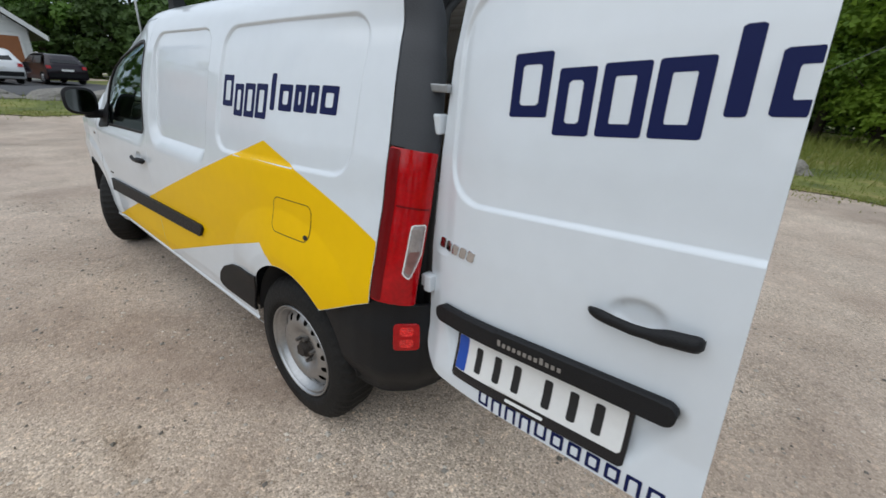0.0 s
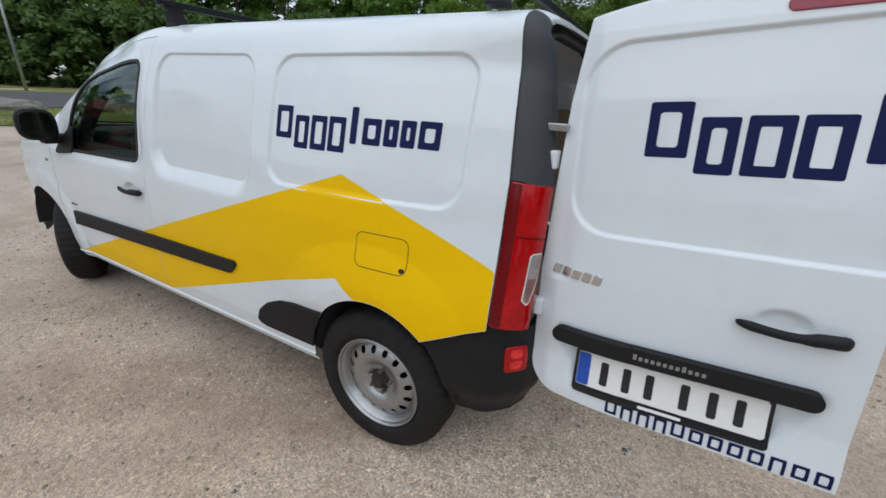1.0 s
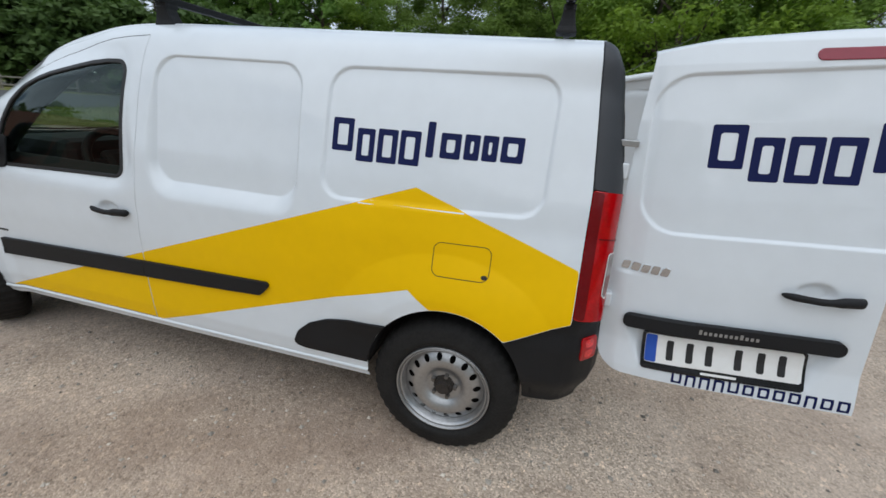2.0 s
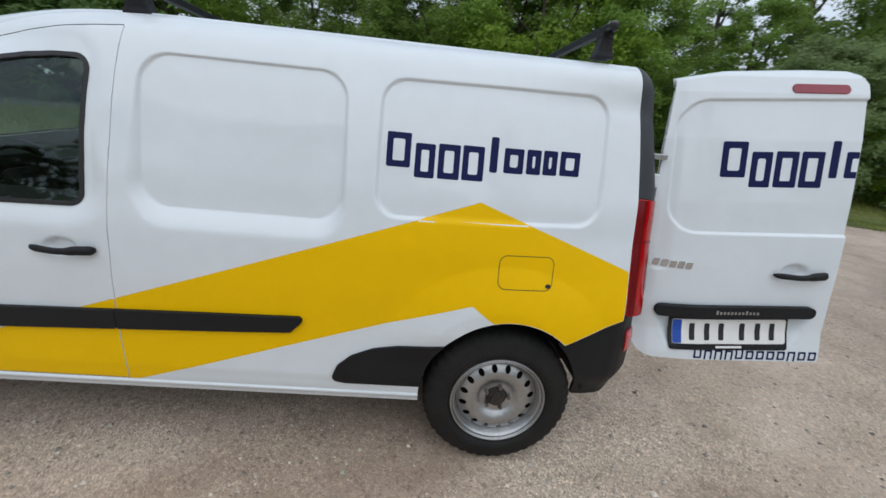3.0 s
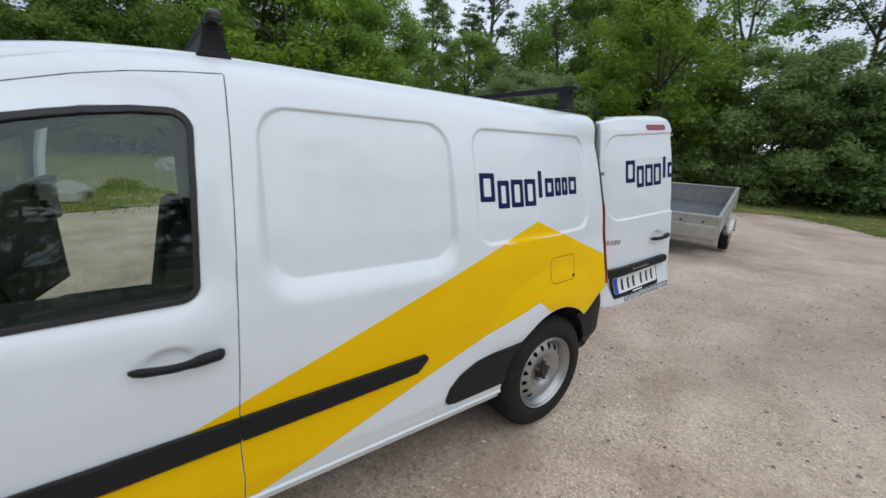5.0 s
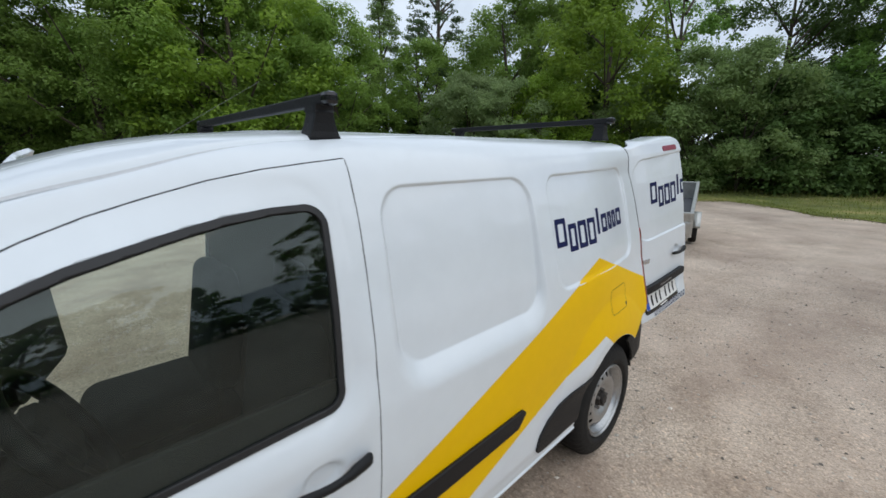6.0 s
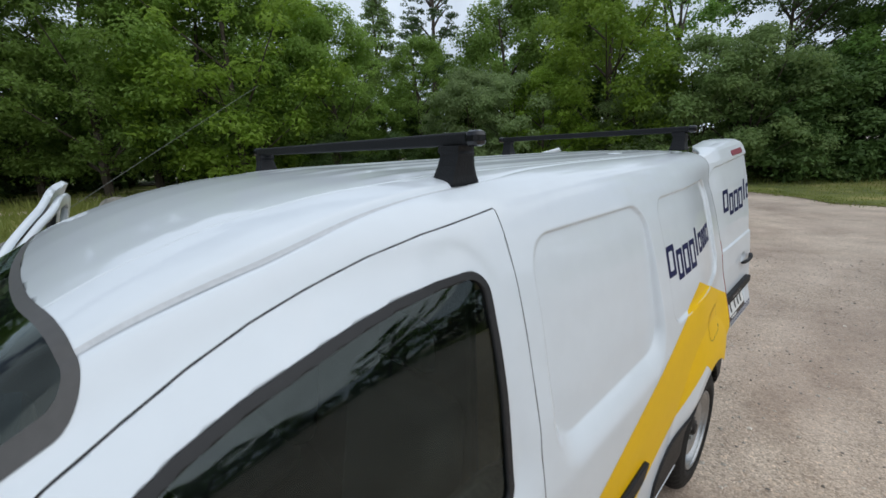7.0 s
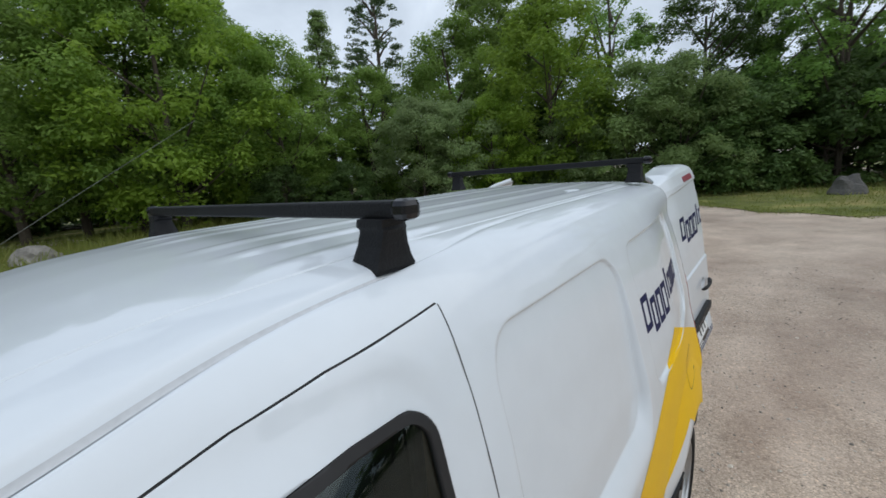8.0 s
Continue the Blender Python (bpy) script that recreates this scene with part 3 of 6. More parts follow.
# grey strip along the ditch: the shade of the crease, put in as colour
sheet("roof_ditch_shade", lambda y, w: P_body(y, w, 0.0015), lambda y, w: np.maximum(np.maximum(shell_sdf(y, w), np.abs(XC - P_body(y, w)[0] - ditch(y)) - 0.0045), np.maximum(1.50 - y, y - 2.40)), (1.44, 2.42), (w_at(1.70), W_SEAM), 0.003, DITCH_SHADE, van, "grey strip painted as the shade in the roof ditch", flip=True)


def side_sheet(name, sdf, ur, vr, step, mat, parent, out, label="", t=0.0):
    """A sheet on the left side; sdf in y and height."""
    return sheet(name, lambda y, w: P_body(y, w, out), lambda y, w: sdf(y, z_of(y, w)), ur, vr, step, mat, parent, label, t, flip=True)


side_sheet("door_gap", lambda y, z: np.abs(poly(y, z, DOOR)) - 0.012, (1.5, 2.8), (0.05, 1.75), 0.007, SEAL, van, -0.005, "black door gap seal")
driver_door = side_sheet("front_door", lambda y, z: np.maximum(poly(y, z, DOOR) + 0.0016, -poly(y, z, WINDOW, WIN_R)),
                         (1.5, 2.8), (0.05, 1.75), 0.0085, WHITE, van, 0.0, "white closed driver's door", 0.02)
side_sheet("window_seal", lambda y, z: np.maximum(poly(y, z, WINDOW, WIN_R), -poly(y, z, WINDOW, WIN_R - 0.0165)),
           (1.55, 2.65), (0.7, 1.7), 0.007, SEAL, driver_door, 0.003, "black rubber window surround", 0.012)
win = side_sheet("window_pane", lambda y, z: poly(y, z, WINDOW, WIN_R - 0.016), (1.55, 2.65), (0.7, 1.7), 0.02, GLASS, driver_door, -0.006, "tinted side glass")
win.visible_shadow = False
ws = sheet("windscreen", lambda y, w: P_body(y, w, -0.004), lambda y, w: screen(y, w) + 0.012, (2.2, 3.1), (1.0, 2 * WM - 1.0), 0.02, SCREEN_GLASS, van, "curved windscreen", flip=True)
ws.visible_shadow = False
sheet("windscreen_seal", lambda y, w: P_body(y, w, 0.002), lambda y, w: np.maximum(screen(y, w), -(screen(y, w) + 0.018)), (2.2, 3.1), (1.0, 2 * WM - 1.0), 0.008, BORDER, van, "black windscreen border", flip=True)


# ---------------------------------------------------------------- van: stripe, mouldings, side details
STRIPE = [(2.73, 0.290), (1.665, 0.676), (0.189, 1.197), (-0.60, 0.909), (-0.60, 0.60), (-0.05, 0.61), (0.182, 0.782), (1.560, 0.318), (1.60, 0.25), (2.73, 0.25)]


def on_body(y, z):
    """Where the white shell has metal, for films laid on it."""
    d = np.maximum(np.interp(z, REAR_Z, REAR_Y) + 0.002 - y, -arch(y, z, 0.0) + 0.002)
    low = 0.617 + np.clip(-0.21 - y, 0, 1) * 0.48
    d = np.maximum(d, 0.316 - z)
    return np.maximum(d, -np.maximum(y + 0.20, z - low))


side_sheet("yellow_stripe", lambda y, z: np.maximum(np.maximum(poly(y, z, STRIPE), on_body(y, z)), -(poly(y, z, DOOR) - 0.0024)),
           (-0.5, 1.7), (0.0, 1.05), 0.010, YELLOW, van, 0.0008, "bright yellow chevron vinyl film")
side_sheet("yellow_stripe", lambda y, z: np.maximum(poly(y, z, STRIPE), poly(y, z, DOOR) + 0.0022),
           (1.5, 2.8), (0.0, 0.6), 0.010, YELLOW, driver_door, 0.0008, "yellow vinyl film across the door")


def strip_sdf(y, z, y0, y1):
    lo, hi = 0.525 + (2.6 - y) * 0.042, 0.620 + (2.6 - y) * 0.0315
    end = poly(y, z, [(0.887, 0.655), (0.925, 0.614), (3.0, 0.50), (3.0, 0.60)], 0.016)
    return np.maximum(np.maximum(np.maximum(lo - z, z - hi), np.maximum(y0 - y, y - y1)), end)


def moulding(name, sdf, ur, vr, parent, label="", out=0.016):
    ob = side_sheet(name, sdf, ur, vr, 0.009, PLASTIC, parent, out, label, out + 0.004)
    return ob


moulding("rubbing_strip", lambda y, z: strip_sdf(y, z, 0.80, 1.6015), (0.8, 1.7), (0.2, 0.5), van, "black plastic side moulding")
moulding("rubbing_strip", lambda y, z: strip_sdf(y, z, 1.6050, 2.612), (1.595, 2.75), (0.2, 0.5), driver_door, "black plastic door moulding")
GUARD = [(0.722, 0.390), (0.706, 0.432), (0.655, 0.478), (0.57, 0.515), (0.47, 0.536), (0.25, 0.556), (0.25, 0.386), (0.69, 0.384)]
moulding("stone_guard", lambda y, z: np.maximum(poly(y, z, GUARD, 0.026), -arch(y, z, 0.0)), (0.2, 0.8), (0.05, 0.4), van, "black plastic stone guard before the wheel", 0.010)
flap = side_sheet("fuel_flap", lambda y, z: rbox(y, z, -0.138, 0.086, 0.864, 0.995, 0.03), (-0.2, 0.15), (0.5, 0.9), 0.008, YELLOW, van, 0.002, "yellow covered fuel flap")
side_sheet("flap_gap", lambda y, z: np.abs(rbox(y, z, -0.141, 0.089, 0.861, 0.998, 0.032)) - 0.0013, (-0.2, 0.15), (0.5, 0.9), 0.004, INK, flap, 0.0016)
side_sheet("thumb_notch", lambda y, z: np.hypot((y + 0.124) / 1.4, z - 0.880) - 0.009, (-0.17, -0.09), (0.6, 0.68), 0.004, INK, flap, 0.0032)


def handle_on(P, u0, u1, v, parent):
    """A pull handle over a pressed cup: a tapered tip at u0, a slim grip, and a fuller lock end at u1."""
    n, k = 30, 12
    vs, fs = [], []
    ends = [np.array([float(a[0]) for a in P(np.array([u]), np.array([v - 0.05]), 0.0)]) for u in (u0, u1)]
    rise = [np.array([float(a[0]) for a in P(np.array([u]), np.array([v + 0.05]), 0.0)]) for u in (u0, u1)]
    for i in range(n + 1):
        f = i / n
        rad = 0.0138 * float(np.interp(f, [0, 0.04, 0.14, 0.30, 0.58, 0.70, 0.94, 0.985, 1.0], [0.30, 0.66, 0.86, 0.80, 0.80, 1.12, 1.16, 0.98, 0.6]))
        lift = 0.013 + 0.020 * math.sin(math.pi * f) ** 0.6
        sag = float(np.interp(f, [0, 0.15, 0.45, 0.62, 0.75, 1.0], [0.002, 0.0, -0.004, -0.002, 0.002, 0.002]))
        lo_, hi_ = ends[0] + (ends[1] - ends[0]) * f, rise[0] + (rise[1] - rise[0]) * f
        for q in range(k):
            a = 2 * math.pi * q / k
            p_ = lo_ + (hi_ - lo_) * (0.5 + (sag + rad * math.sin(a) * 1.15) / 0.10)
            vs.append((p_[0] - lift - rad * 0.9 * math.cos(a), p_[1], p_[2]))
    for i in range(n):
        for q in range(k):
            a, b = i * k + q, i * k + (q + 1) % k
            fs.append((a, b, b + k, a + k))
    fs += [tuple(range(k - 1, -1, -1)), tuple(n * k + q for q in range(k))]
    return place("handle", mesh_of("handle", vs, fs, True), PLASTIC, parent, "black pull handle")


def side_point(y, z, out):
    return P_body(y, np.interp(z, SEC_Z, fine_w), out)


handle_on(side_point, 1.864, 1.632, 0.897, driver_door)


# plain hollow boxes and bars that stand for the painted company marks
def company_mark(scale):
    """Plain shapes of the mark: (left, width, bottom, top), some taller, some hanging lower."""
    return [tuple(q * scale for q in row) for row in (
        (0.02, 0.72, 0.0, 1.0), (0.88, 0.60, -0.28, 0.72), (1.58, 0.66, -0.28, 0.74), (2.32, 0.66, -0.28, 0.74), (3.16, 0.24, 0.0, 1.04),
        (3.60, 0.62, 0.0, 0.74), (4.32, 0.46, 0.0, 0.74), (4.86, 0.46, 0.0, 0.74), (5.42, 0.66, 0.0, 0.74))]


def hollow(u, v, a, b, c, d, stroke):
    """A plain box outline; too narrow a box comes out solid."""
    return np.maximum(rbox(u, v, a, b, c, d, stroke * 0.2), -rbox(u, v, a + stroke, b - stroke, c + stroke, d - stroke, stroke * 0.1)) if b - a > 2.4 * stroke else rbox(u, v, a, b, c, d, stroke * 0.2)


for a, wd, lo, hi in company_mark(0.1275):
    y_hi, z_lo = 0.572 - a, 1.303 + 0.026 * (a + wd / 2) + lo
    side_sheet("mark_shape", lambda y, z: hollow(y, z, y_hi - wd, y_hi, z_lo, z_lo + hi - lo, 0.0235), (y_hi - wd - 0.01, y_hi + 0.01), (z_lo - 0.27, z_lo + hi - lo - 0.20), 0.0055, NAVY, van, 0.0008, "navy blue shape of the company mark")


# ---------------------------------------------------------------- van: rear corner, lamps, bumper
def P_corner(q, z, out=0.0, right_side=False):
    """The rounded rear corner; q runs from the side edge (0) to the door jamb (1)."""
    y0 = np.interp(z, REAR_Z, REAR_Y)
    w = np.interp(z, np.interp(np.linspace(0, 1.25 * WM / 2, 400), fine_w, SEC_Z), np.linspace(0, 1.25 * WM / 2, 400))
    x0 = P_body(y0, w)[0]
    a0 = 0.50
    a = a0 + q * (math.pi / 2 - a0)
    out = out * np.clip(q / 0.12, 0.1, 1)
    x = x0 + (0.105 + out) * (1 - np.cos(a) / math.cos(a0)) - out
    y = y0 - 0.004 - (0.115 + out) * (np.sin(a) - math.sin(a0)) / (1 - math.sin(a0))
    return (2 * XC - x if right_side else x), y, z


def P_edge(q, w, out=0.0):
    """The rolled rear edge, following the section up the corner and over the roof."""
    z = z_of(-0.43, w)
    y0 = np.interp(z, REAR_Z, REAR_Y)
    x0, _, z0 = P_body(y0, w)
    xa, _, za = P_body(y0, w - 0.012)
    xb, _, zb = P_body(y0, w + 0.012)
    n = np.hypot(xb - xa, zb - za)
    a0 = 0.50
    a = a0 + q * (math.pi / 2 - a0)
    out = out * np.clip(q / 0.12, 0.1, 1)
    deep = np.interp(np.minimum(w, 2 * WM - w), [w_at(1.50), w_at(1.74), W_SEAM], [0.105, 0.060, 0.040]) + out
    k = deep * (1 - np.cos(a) / math.cos(a0)) - out
    reach = np.interp(np.minimum(w, 2 * WM - w), [w_at(1.32), w_at(1.55), w_at(1.74), W_SEAM], [0.115, 0.100, 0.070, 0.050]) + out
    y = y0 - 0.004 - reach * (np.sin(a) - math.sin(a0)) / (1 - math.sin(a0))
    return x0 + (zb - za) / n * k, y, z0 - (xb - xa) / n * k


def corner_sheet(name, sdf, zr, mat, parent, out, label, right_side=False, t=0.0):
    return sheet(name, lambda q, z: P_corner(q / 0.18, z, out, right_side), sdf, (0, 0.18), zr, 0.008, mat, parent, label, t, flip=right_side)


W_TOP = float(np.interp(0.255, SEC_X, fine_w))
sheet("roof_edge", lambda q, w: P_edge(q / 0.18, w), lambda q, w: q - 0.18, (0, 0.18), (W_TOP + 0.001, 2 * WM - W_TOP - 0.001), 0.014, WHITE, van, "white rolled rear edge of the roof", 0.003)
for rs in (False, True):
    w0, w1 = (2 * WM - W_TOP, 2 * WM - w_at(1.2)) if rs else (w_at(1.2), W_TOP)
    sheet("corner_trim", lambda q, w: P_edge(q / 0.18, w, 0.002), lambda q, w: np.maximum(1.262 - 0.10 * q - z_of(-0.43, w), q - 0.18), (0, 0.18), (w0, w1), 0.008, GREYTRIM, van, "dark grey plastic corner trim", 0.02)
    lamp = corner_sheet("tail_lamp", lambda q, z: rbox(q, z + 0.10 * q, 0.001, 0.168, 0.768, 1.258, 0.008), (0.7, 1.3), LAMP_RED, van, 0.005, "red tail lamp with a clear lower lens", rs, 0.03)
    corner_sheet("lens_band", lambda q, z: rbox(q, z + 0.10 * q, 0.001, 0.036, 0.772, 1.254, 0.006), (0.7, 1.3), LAMP_DEEP, lamp, 0.0062, "", rs)
    corner_sheet("clear_lens", lambda q, z: poly(q, z, [(0.101, 0.87), (0.106, 1.015), (0.146, 1.015), (0.146, 0.93), (0.117, 0.858)], 0.006), (0.8, 1.06), LAMP_CLEAR, lamp, 0.0072, "clear reversing lens", rs)
    corner_sheet("clear_lens", lambda q, z: poly(q, z, [(0.103, 0.875), (0.105, 0.935), (0.143, 0.935), (0.142, 0.932), (0.118, 0.864)], 0.003), (0.8, 1.06), LAMP_PINK, lamp, 0.0078, "pinkish lower lens cell", rs)
    corner_sheet("lens_divider", lambda q, z: np.maximum(np.abs(z + 0.10 * q - 1.085) - 0.003, np.abs(q - 0.10) - 0.062), (1.04, 1.10), LAMP_DEEP, lamp, 0.0068, "", rs)
    corner_sheet("lens_rim", lambda q, z: np.abs(poly(q, z, [(0.101, 0.87), (0.106, 1.015), (0.146, 1.015), (0.146, 0.93), (0.117, 0.858)], 0.008)) - 0.002, (0.8, 1.06), PLATE, lamp, 0.0084, "", rs)

# bumper: a plan line from the wheel arch round the corner and across the back
bp_plan = [(-0.020, -0.20), (-0.022, -0.30), (-0.018, -0.40), (-0.004, -0.48), (0.018, -0.525), (0.040, -0.550), (0.070, -0.580), (0.105, -0.610), (0.2, -0.645), (0.5, -0.67), (XC, -0.675)]
bp_x, bp_y = [p[0] for p in bp_plan], [p[1] for p in bp_plan]
bp_x += [2 * XC - v for v in bp_x[-2::-1]]
bp_y += bp_y[-2::-1]
bp_s = np.concatenate([[0], np.cumsum(np.hypot(np.diff(bp_x), np.diff(bp_y)))])
BL = bp_s[-1]


def P_bumper(s, z, out=0.0):
    tuck = 0.05 * smooth01((0.47 - z) / 0.14) + 0.012 * smooth01((z - 0.60) / 0.1) - out
    x, y = np.interp(s, bp_s, bp_x), np.interp(s, bp_s, bp_y)
    dx = np.interp(s + 0.02, bp_s, bp_x) - np.interp(s - 0.02, bp_s, bp_x)
    dy = np.interp(s + 0.02, bp_s, bp_y) - np.interp(s - 0.02, bp_s, bp_y)
    n = np.hypot(dx, dy)
    return x - dy / n * tuck, y + dx / n * tuck, z


def bumper_sdf(s, z):
    e = np.minimum(s, BL - s)
    top = np.where(e < 0.30, 0.613 + np.clip(e - 0.01, 0, 1) * 0.48, np.maximum(0.752 - (e - 0.30) * 0.15, 0.62))
    return np.maximum(np.maximum(0.332 + 0.012 * smooth01((0.16 - e) / 0.16) - z, z - top), -(np.hypot((-0.20 - e) / 0.346, (z - 0.315) / 0.385) * 0.346 - 0.346))


bumper = sheet("rear_bumper", P_bumper, bumper_sdf, (0, BL), (0.32, 0.78), 0.013, PLASTIC, van, "black plastic rear bumper", t=0.02)
for rs in (False, True):
    f = (lambda s: BL - s) if rs else (lambda s: s)
    s0 = 0.358
    sheet("fog_reflector", lambda s, z, f=f: P_bumper(s, z, 0.006), lambda s, z, f=f: rbox(f(s), z, s0, s0 + 0.092, 0.562, 0.665, 0.015), (BL - s0 - 0.1, BL - s0 + 0.02) if rs else (s0 - 0.02, s0 + 0.1), (0.53, 0.68), 0.006, LAMP_RED, bumper, "small red bumper lamp", t=0.01)
    for dz in (0.0, 0.046):
        sheet("lens_cell", lambda s, z, f=f: P_bumper(s, z, 0.0066), lambda s, z, f=f: rbox(f(s), z, s0 + 0.022, s0 + 0.070, 0.574 + dz, 0.608 + dz, 0.010), (BL - s0 - 0.1, BL - s0 + 0.02) if rs else (s0 - 0.02, s0 + 0.1), (0.53, 0.68), 0.006, LAMP_BRIGHT, bumper)


# ---------------------------------------------------------------- van: wheels
def wheel(hub_y, right_side, steer=0):
    ob = thing("wheel", "", "", None)
    prof = [(0.213, 0.030), (0.220, 0.010), (0.236, -0.003), (0.240, -0.006), (0.262, -0.0075), (0.266, -0.0055), (0.292, -0.004), (0.312, 0.004), (0.332, 0.022), (0.341, 0.040), (0.342, 0.10), (0.341, 0.15), (0.330, 0.175), (0.285, 0.195), (0.218, 0.19)]
    vs, fs = lathe(prof, 132)
    out = []
    n = len(prof)
    for i, (x, y, z) in enumerate(vs):
        k, j = divmod(i, n)
        g = 1.0
        if j in (8, 9, 10, 11, 12) and k % 3 == 0:
            g = 0.974
        if j == 7 and k % 3 == 0:
            g = 0.988
        out.append((x, y * g, z * g))
    me = mesh_of("tyre", out, fs, True)
    tyre = place("tyre", me, RUBBER, None, "worn black rubber tyre")
    rimp = [(0.219, 0.012), (0.218, 0.003), (0.214, 0.000), (0.2105, 0.004), (0.2085, 0.021), (0.2045, 0.022), (0.2025, 0.010), (0.1985, 0.010), (0.1965, 0.030), (0.192, 0.034), (0.1885, 0.056), (0.180, 0.062)]
    rvs, rfs = lathe(rimp, 72)
    rim = place("rim", mesh_of("rim", rvs, rfs, True), STEEL, None, "silver steel rim")
    r_t = [0.045, 0.066, 0.078, 0.088, 0.100, 0.112, 0.122, 0.132, 0.142, 0.157, 0.173, 0.188]
    x_t = [0.046, 0.046, 0.043, 0.035, 0.027, 0.022, 0.020, 0.020, 0.022, 0.029, 0.039, 0.054]

    def P_disc(s, r):
        a = s / 0.14
        return np.interp(r, r_t, x_t), r * np.cos(a), r * np.sin(a)

    def disc_sdf(s, r):
        a = s / 0.14
        cell = 2 * math.pi / 16
        da = (a + cell / 2) % cell - cell / 2
        hole = np.hypot(da * 0.157, (r - 0.157) * 0.78) - 0.0132
        return np.maximum(np.maximum(0.046 - r, r - 0.187), -hole)

    disc = sheet("wheel_disc", P_disc, disc_sdf, (0, 2 * math.pi * 0.14), (0.04, 0.190), 0.0048, STEEL, None, "silver steel disc with round holes")
    bm = bmesh.new()
    bmesh.ops.create_cone(bm, cap_ends=True, segments=20, radius1=0.047, radius2=0.040, depth=0.05, matrix=Matrix.Translation((0.052, 0, 0)) @ pose(0, 0, 0, 0, -90, 0))
    bmesh.ops.create_cone(bm, cap_ends=True, segments=16, radius1=0.033, radius2=0.028, depth=0.03, matrix=Matrix.Translation((0.025, 0, 0)) @ pose(0, 0, 0, 0, -90, 0))
    hubcap = part("hub", bm, DARKSTEEL, None, "rusty dark hub")
    kids = [tyre, rim, disc, hubcap]
    bm = bmesh.new()
    bmesh.ops.create_cone(bm, cap_ends=True, segments=10, radius1=0.052, radius2=0.048, depth=0.006, matrix=Matrix.Translation((0.043, 0, 0)) @ pose(0, 0, 0, 0, -90, 0))
    kids.append(part("hub_face", bm, DARKSTEEL, None, "rusty stained hub face"))
    for k_ in range(5):
        a = 2 * math.pi * k_ / 5 + 0.3
        bm = bmesh.new()
        bmesh.ops.create_cone(bm, cap_ends=True, segments=6, radius1=0.011, radius2=0.009, depth=0.030, matrix=Matrix.Translation((0.036, 0.056 * math.cos(a), 0.056 * math.sin(a))) @ pose(0, 0, 0, 0, -90, 0))
        kids.append(part("wheel_bolt", bm, BOLT, None, "dark wheel bolt"))
    bm = bmesh.new()
    bmesh.ops.create_cone(bm, cap_ends=True, segments=32, radius1=0.192, radius2=0.192, depth=0.02, matrix=Matrix.Translation((0.11, 0, 0)) @ pose(0, 0, 0, 0, -90, 0))
    kids.append(part("brake_drum", bm, BLACK, None, "black brake drum"))
    for c in kids:
        c.parent = ob
    ob.matrix_basis = pose(2 * XC + 0.010, hub_y, 0.298, 25, 0, 180 - steer) if right_side else pose(-0.020 + 0.0020 * steer, hub_y, 0.298, 12, 0, -steer)
    ob.parent = van
    ob.matrix_parent_inverse = world_of(van).inverted()
    return ob


for hub in (0.006, HUB_F):
    for rs in (False, True):
        wheel(hub, rs, 30 if hub > 1 else 0)

# wheel housings and underside
for hub in (0.0, HUB_F):
    for x0, x1 in ((0.004, 0.40), (2 * XC - 0.40, 2 * XC - 0.004)):
        vs, fs = [], []
        for i in range(25):
            a = math.pi * (0.03 + 0.93 * i / 24)
            for x in (x0, x1):
                vs.append((x, hub + 0.378 * math.cos(a), 0.315 + 0.40 * math.sin(a)))
        for i in range(24):
            fs.append((2 * i, 2 * i + 1, 2 * i + 3, 2 * i + 2))
        inner = x1 if x0 < XC else x0
        vs2 = len(vs)
        vs.append((inner, hub, 0.2))
        off = 1 if x0 < XC else 0
        for i in range(24):
            fs.append((2 * i + off, 2 * i + 2 + off, vs2))
        thick(place("wheel_housing", mesh_of("wheel_housing", vs, fs, True), BLACK, van, "black wheel housing"), 0.006)
block("underbody", (0.09, 0.42, 0.24), (2 * XC - 0.09, 2.62, 0.33), BLACK, van, 0.02, "dark underbody")
block("underbody", (0.42, -0.55, 0.26), (2 * XC - 0.42, 0.42, 0.40), BLACK, van, 0.02)
block("axle_beam", (0.15, -0.05, 0.26), (2 * XC - 0.15, 0.05, 0.35), BLACK, van, 0.01)
block("underbody", (0.42, 2.62, 0.22), (2 * XC - 0.42, 3.7, 0.45), BLACK, van, 0.02)
bm = bmesh.new()
box(bm, (0.22, 3.66, 0.22), (2 * XC - 0.22, 3.87, 0.60), 0.06)
part("front_bumper", bm, PLASTIC, van, "black front bumper")

# ---------------------------------------------------------------- van: open left rear door
DV = [-0.04, 0.0, 0.11, 0.42, 0.70, 0.965, 1.15, 1.215, 1.245, 1.262]
DX = [0.070, 0.072, 0.095, 0.112, 0.138, 0.175, 0.215, 0.240, 0.268, 0.31]
TH = radians(4.2)
TOP_U, TOP_V = [0.0, 0.05, 0.25, 0.6, 0.76, 0.80, 0.822], [1.195, 1.205, 1.238, 1.252, 1.250, 1.236, 1.205]


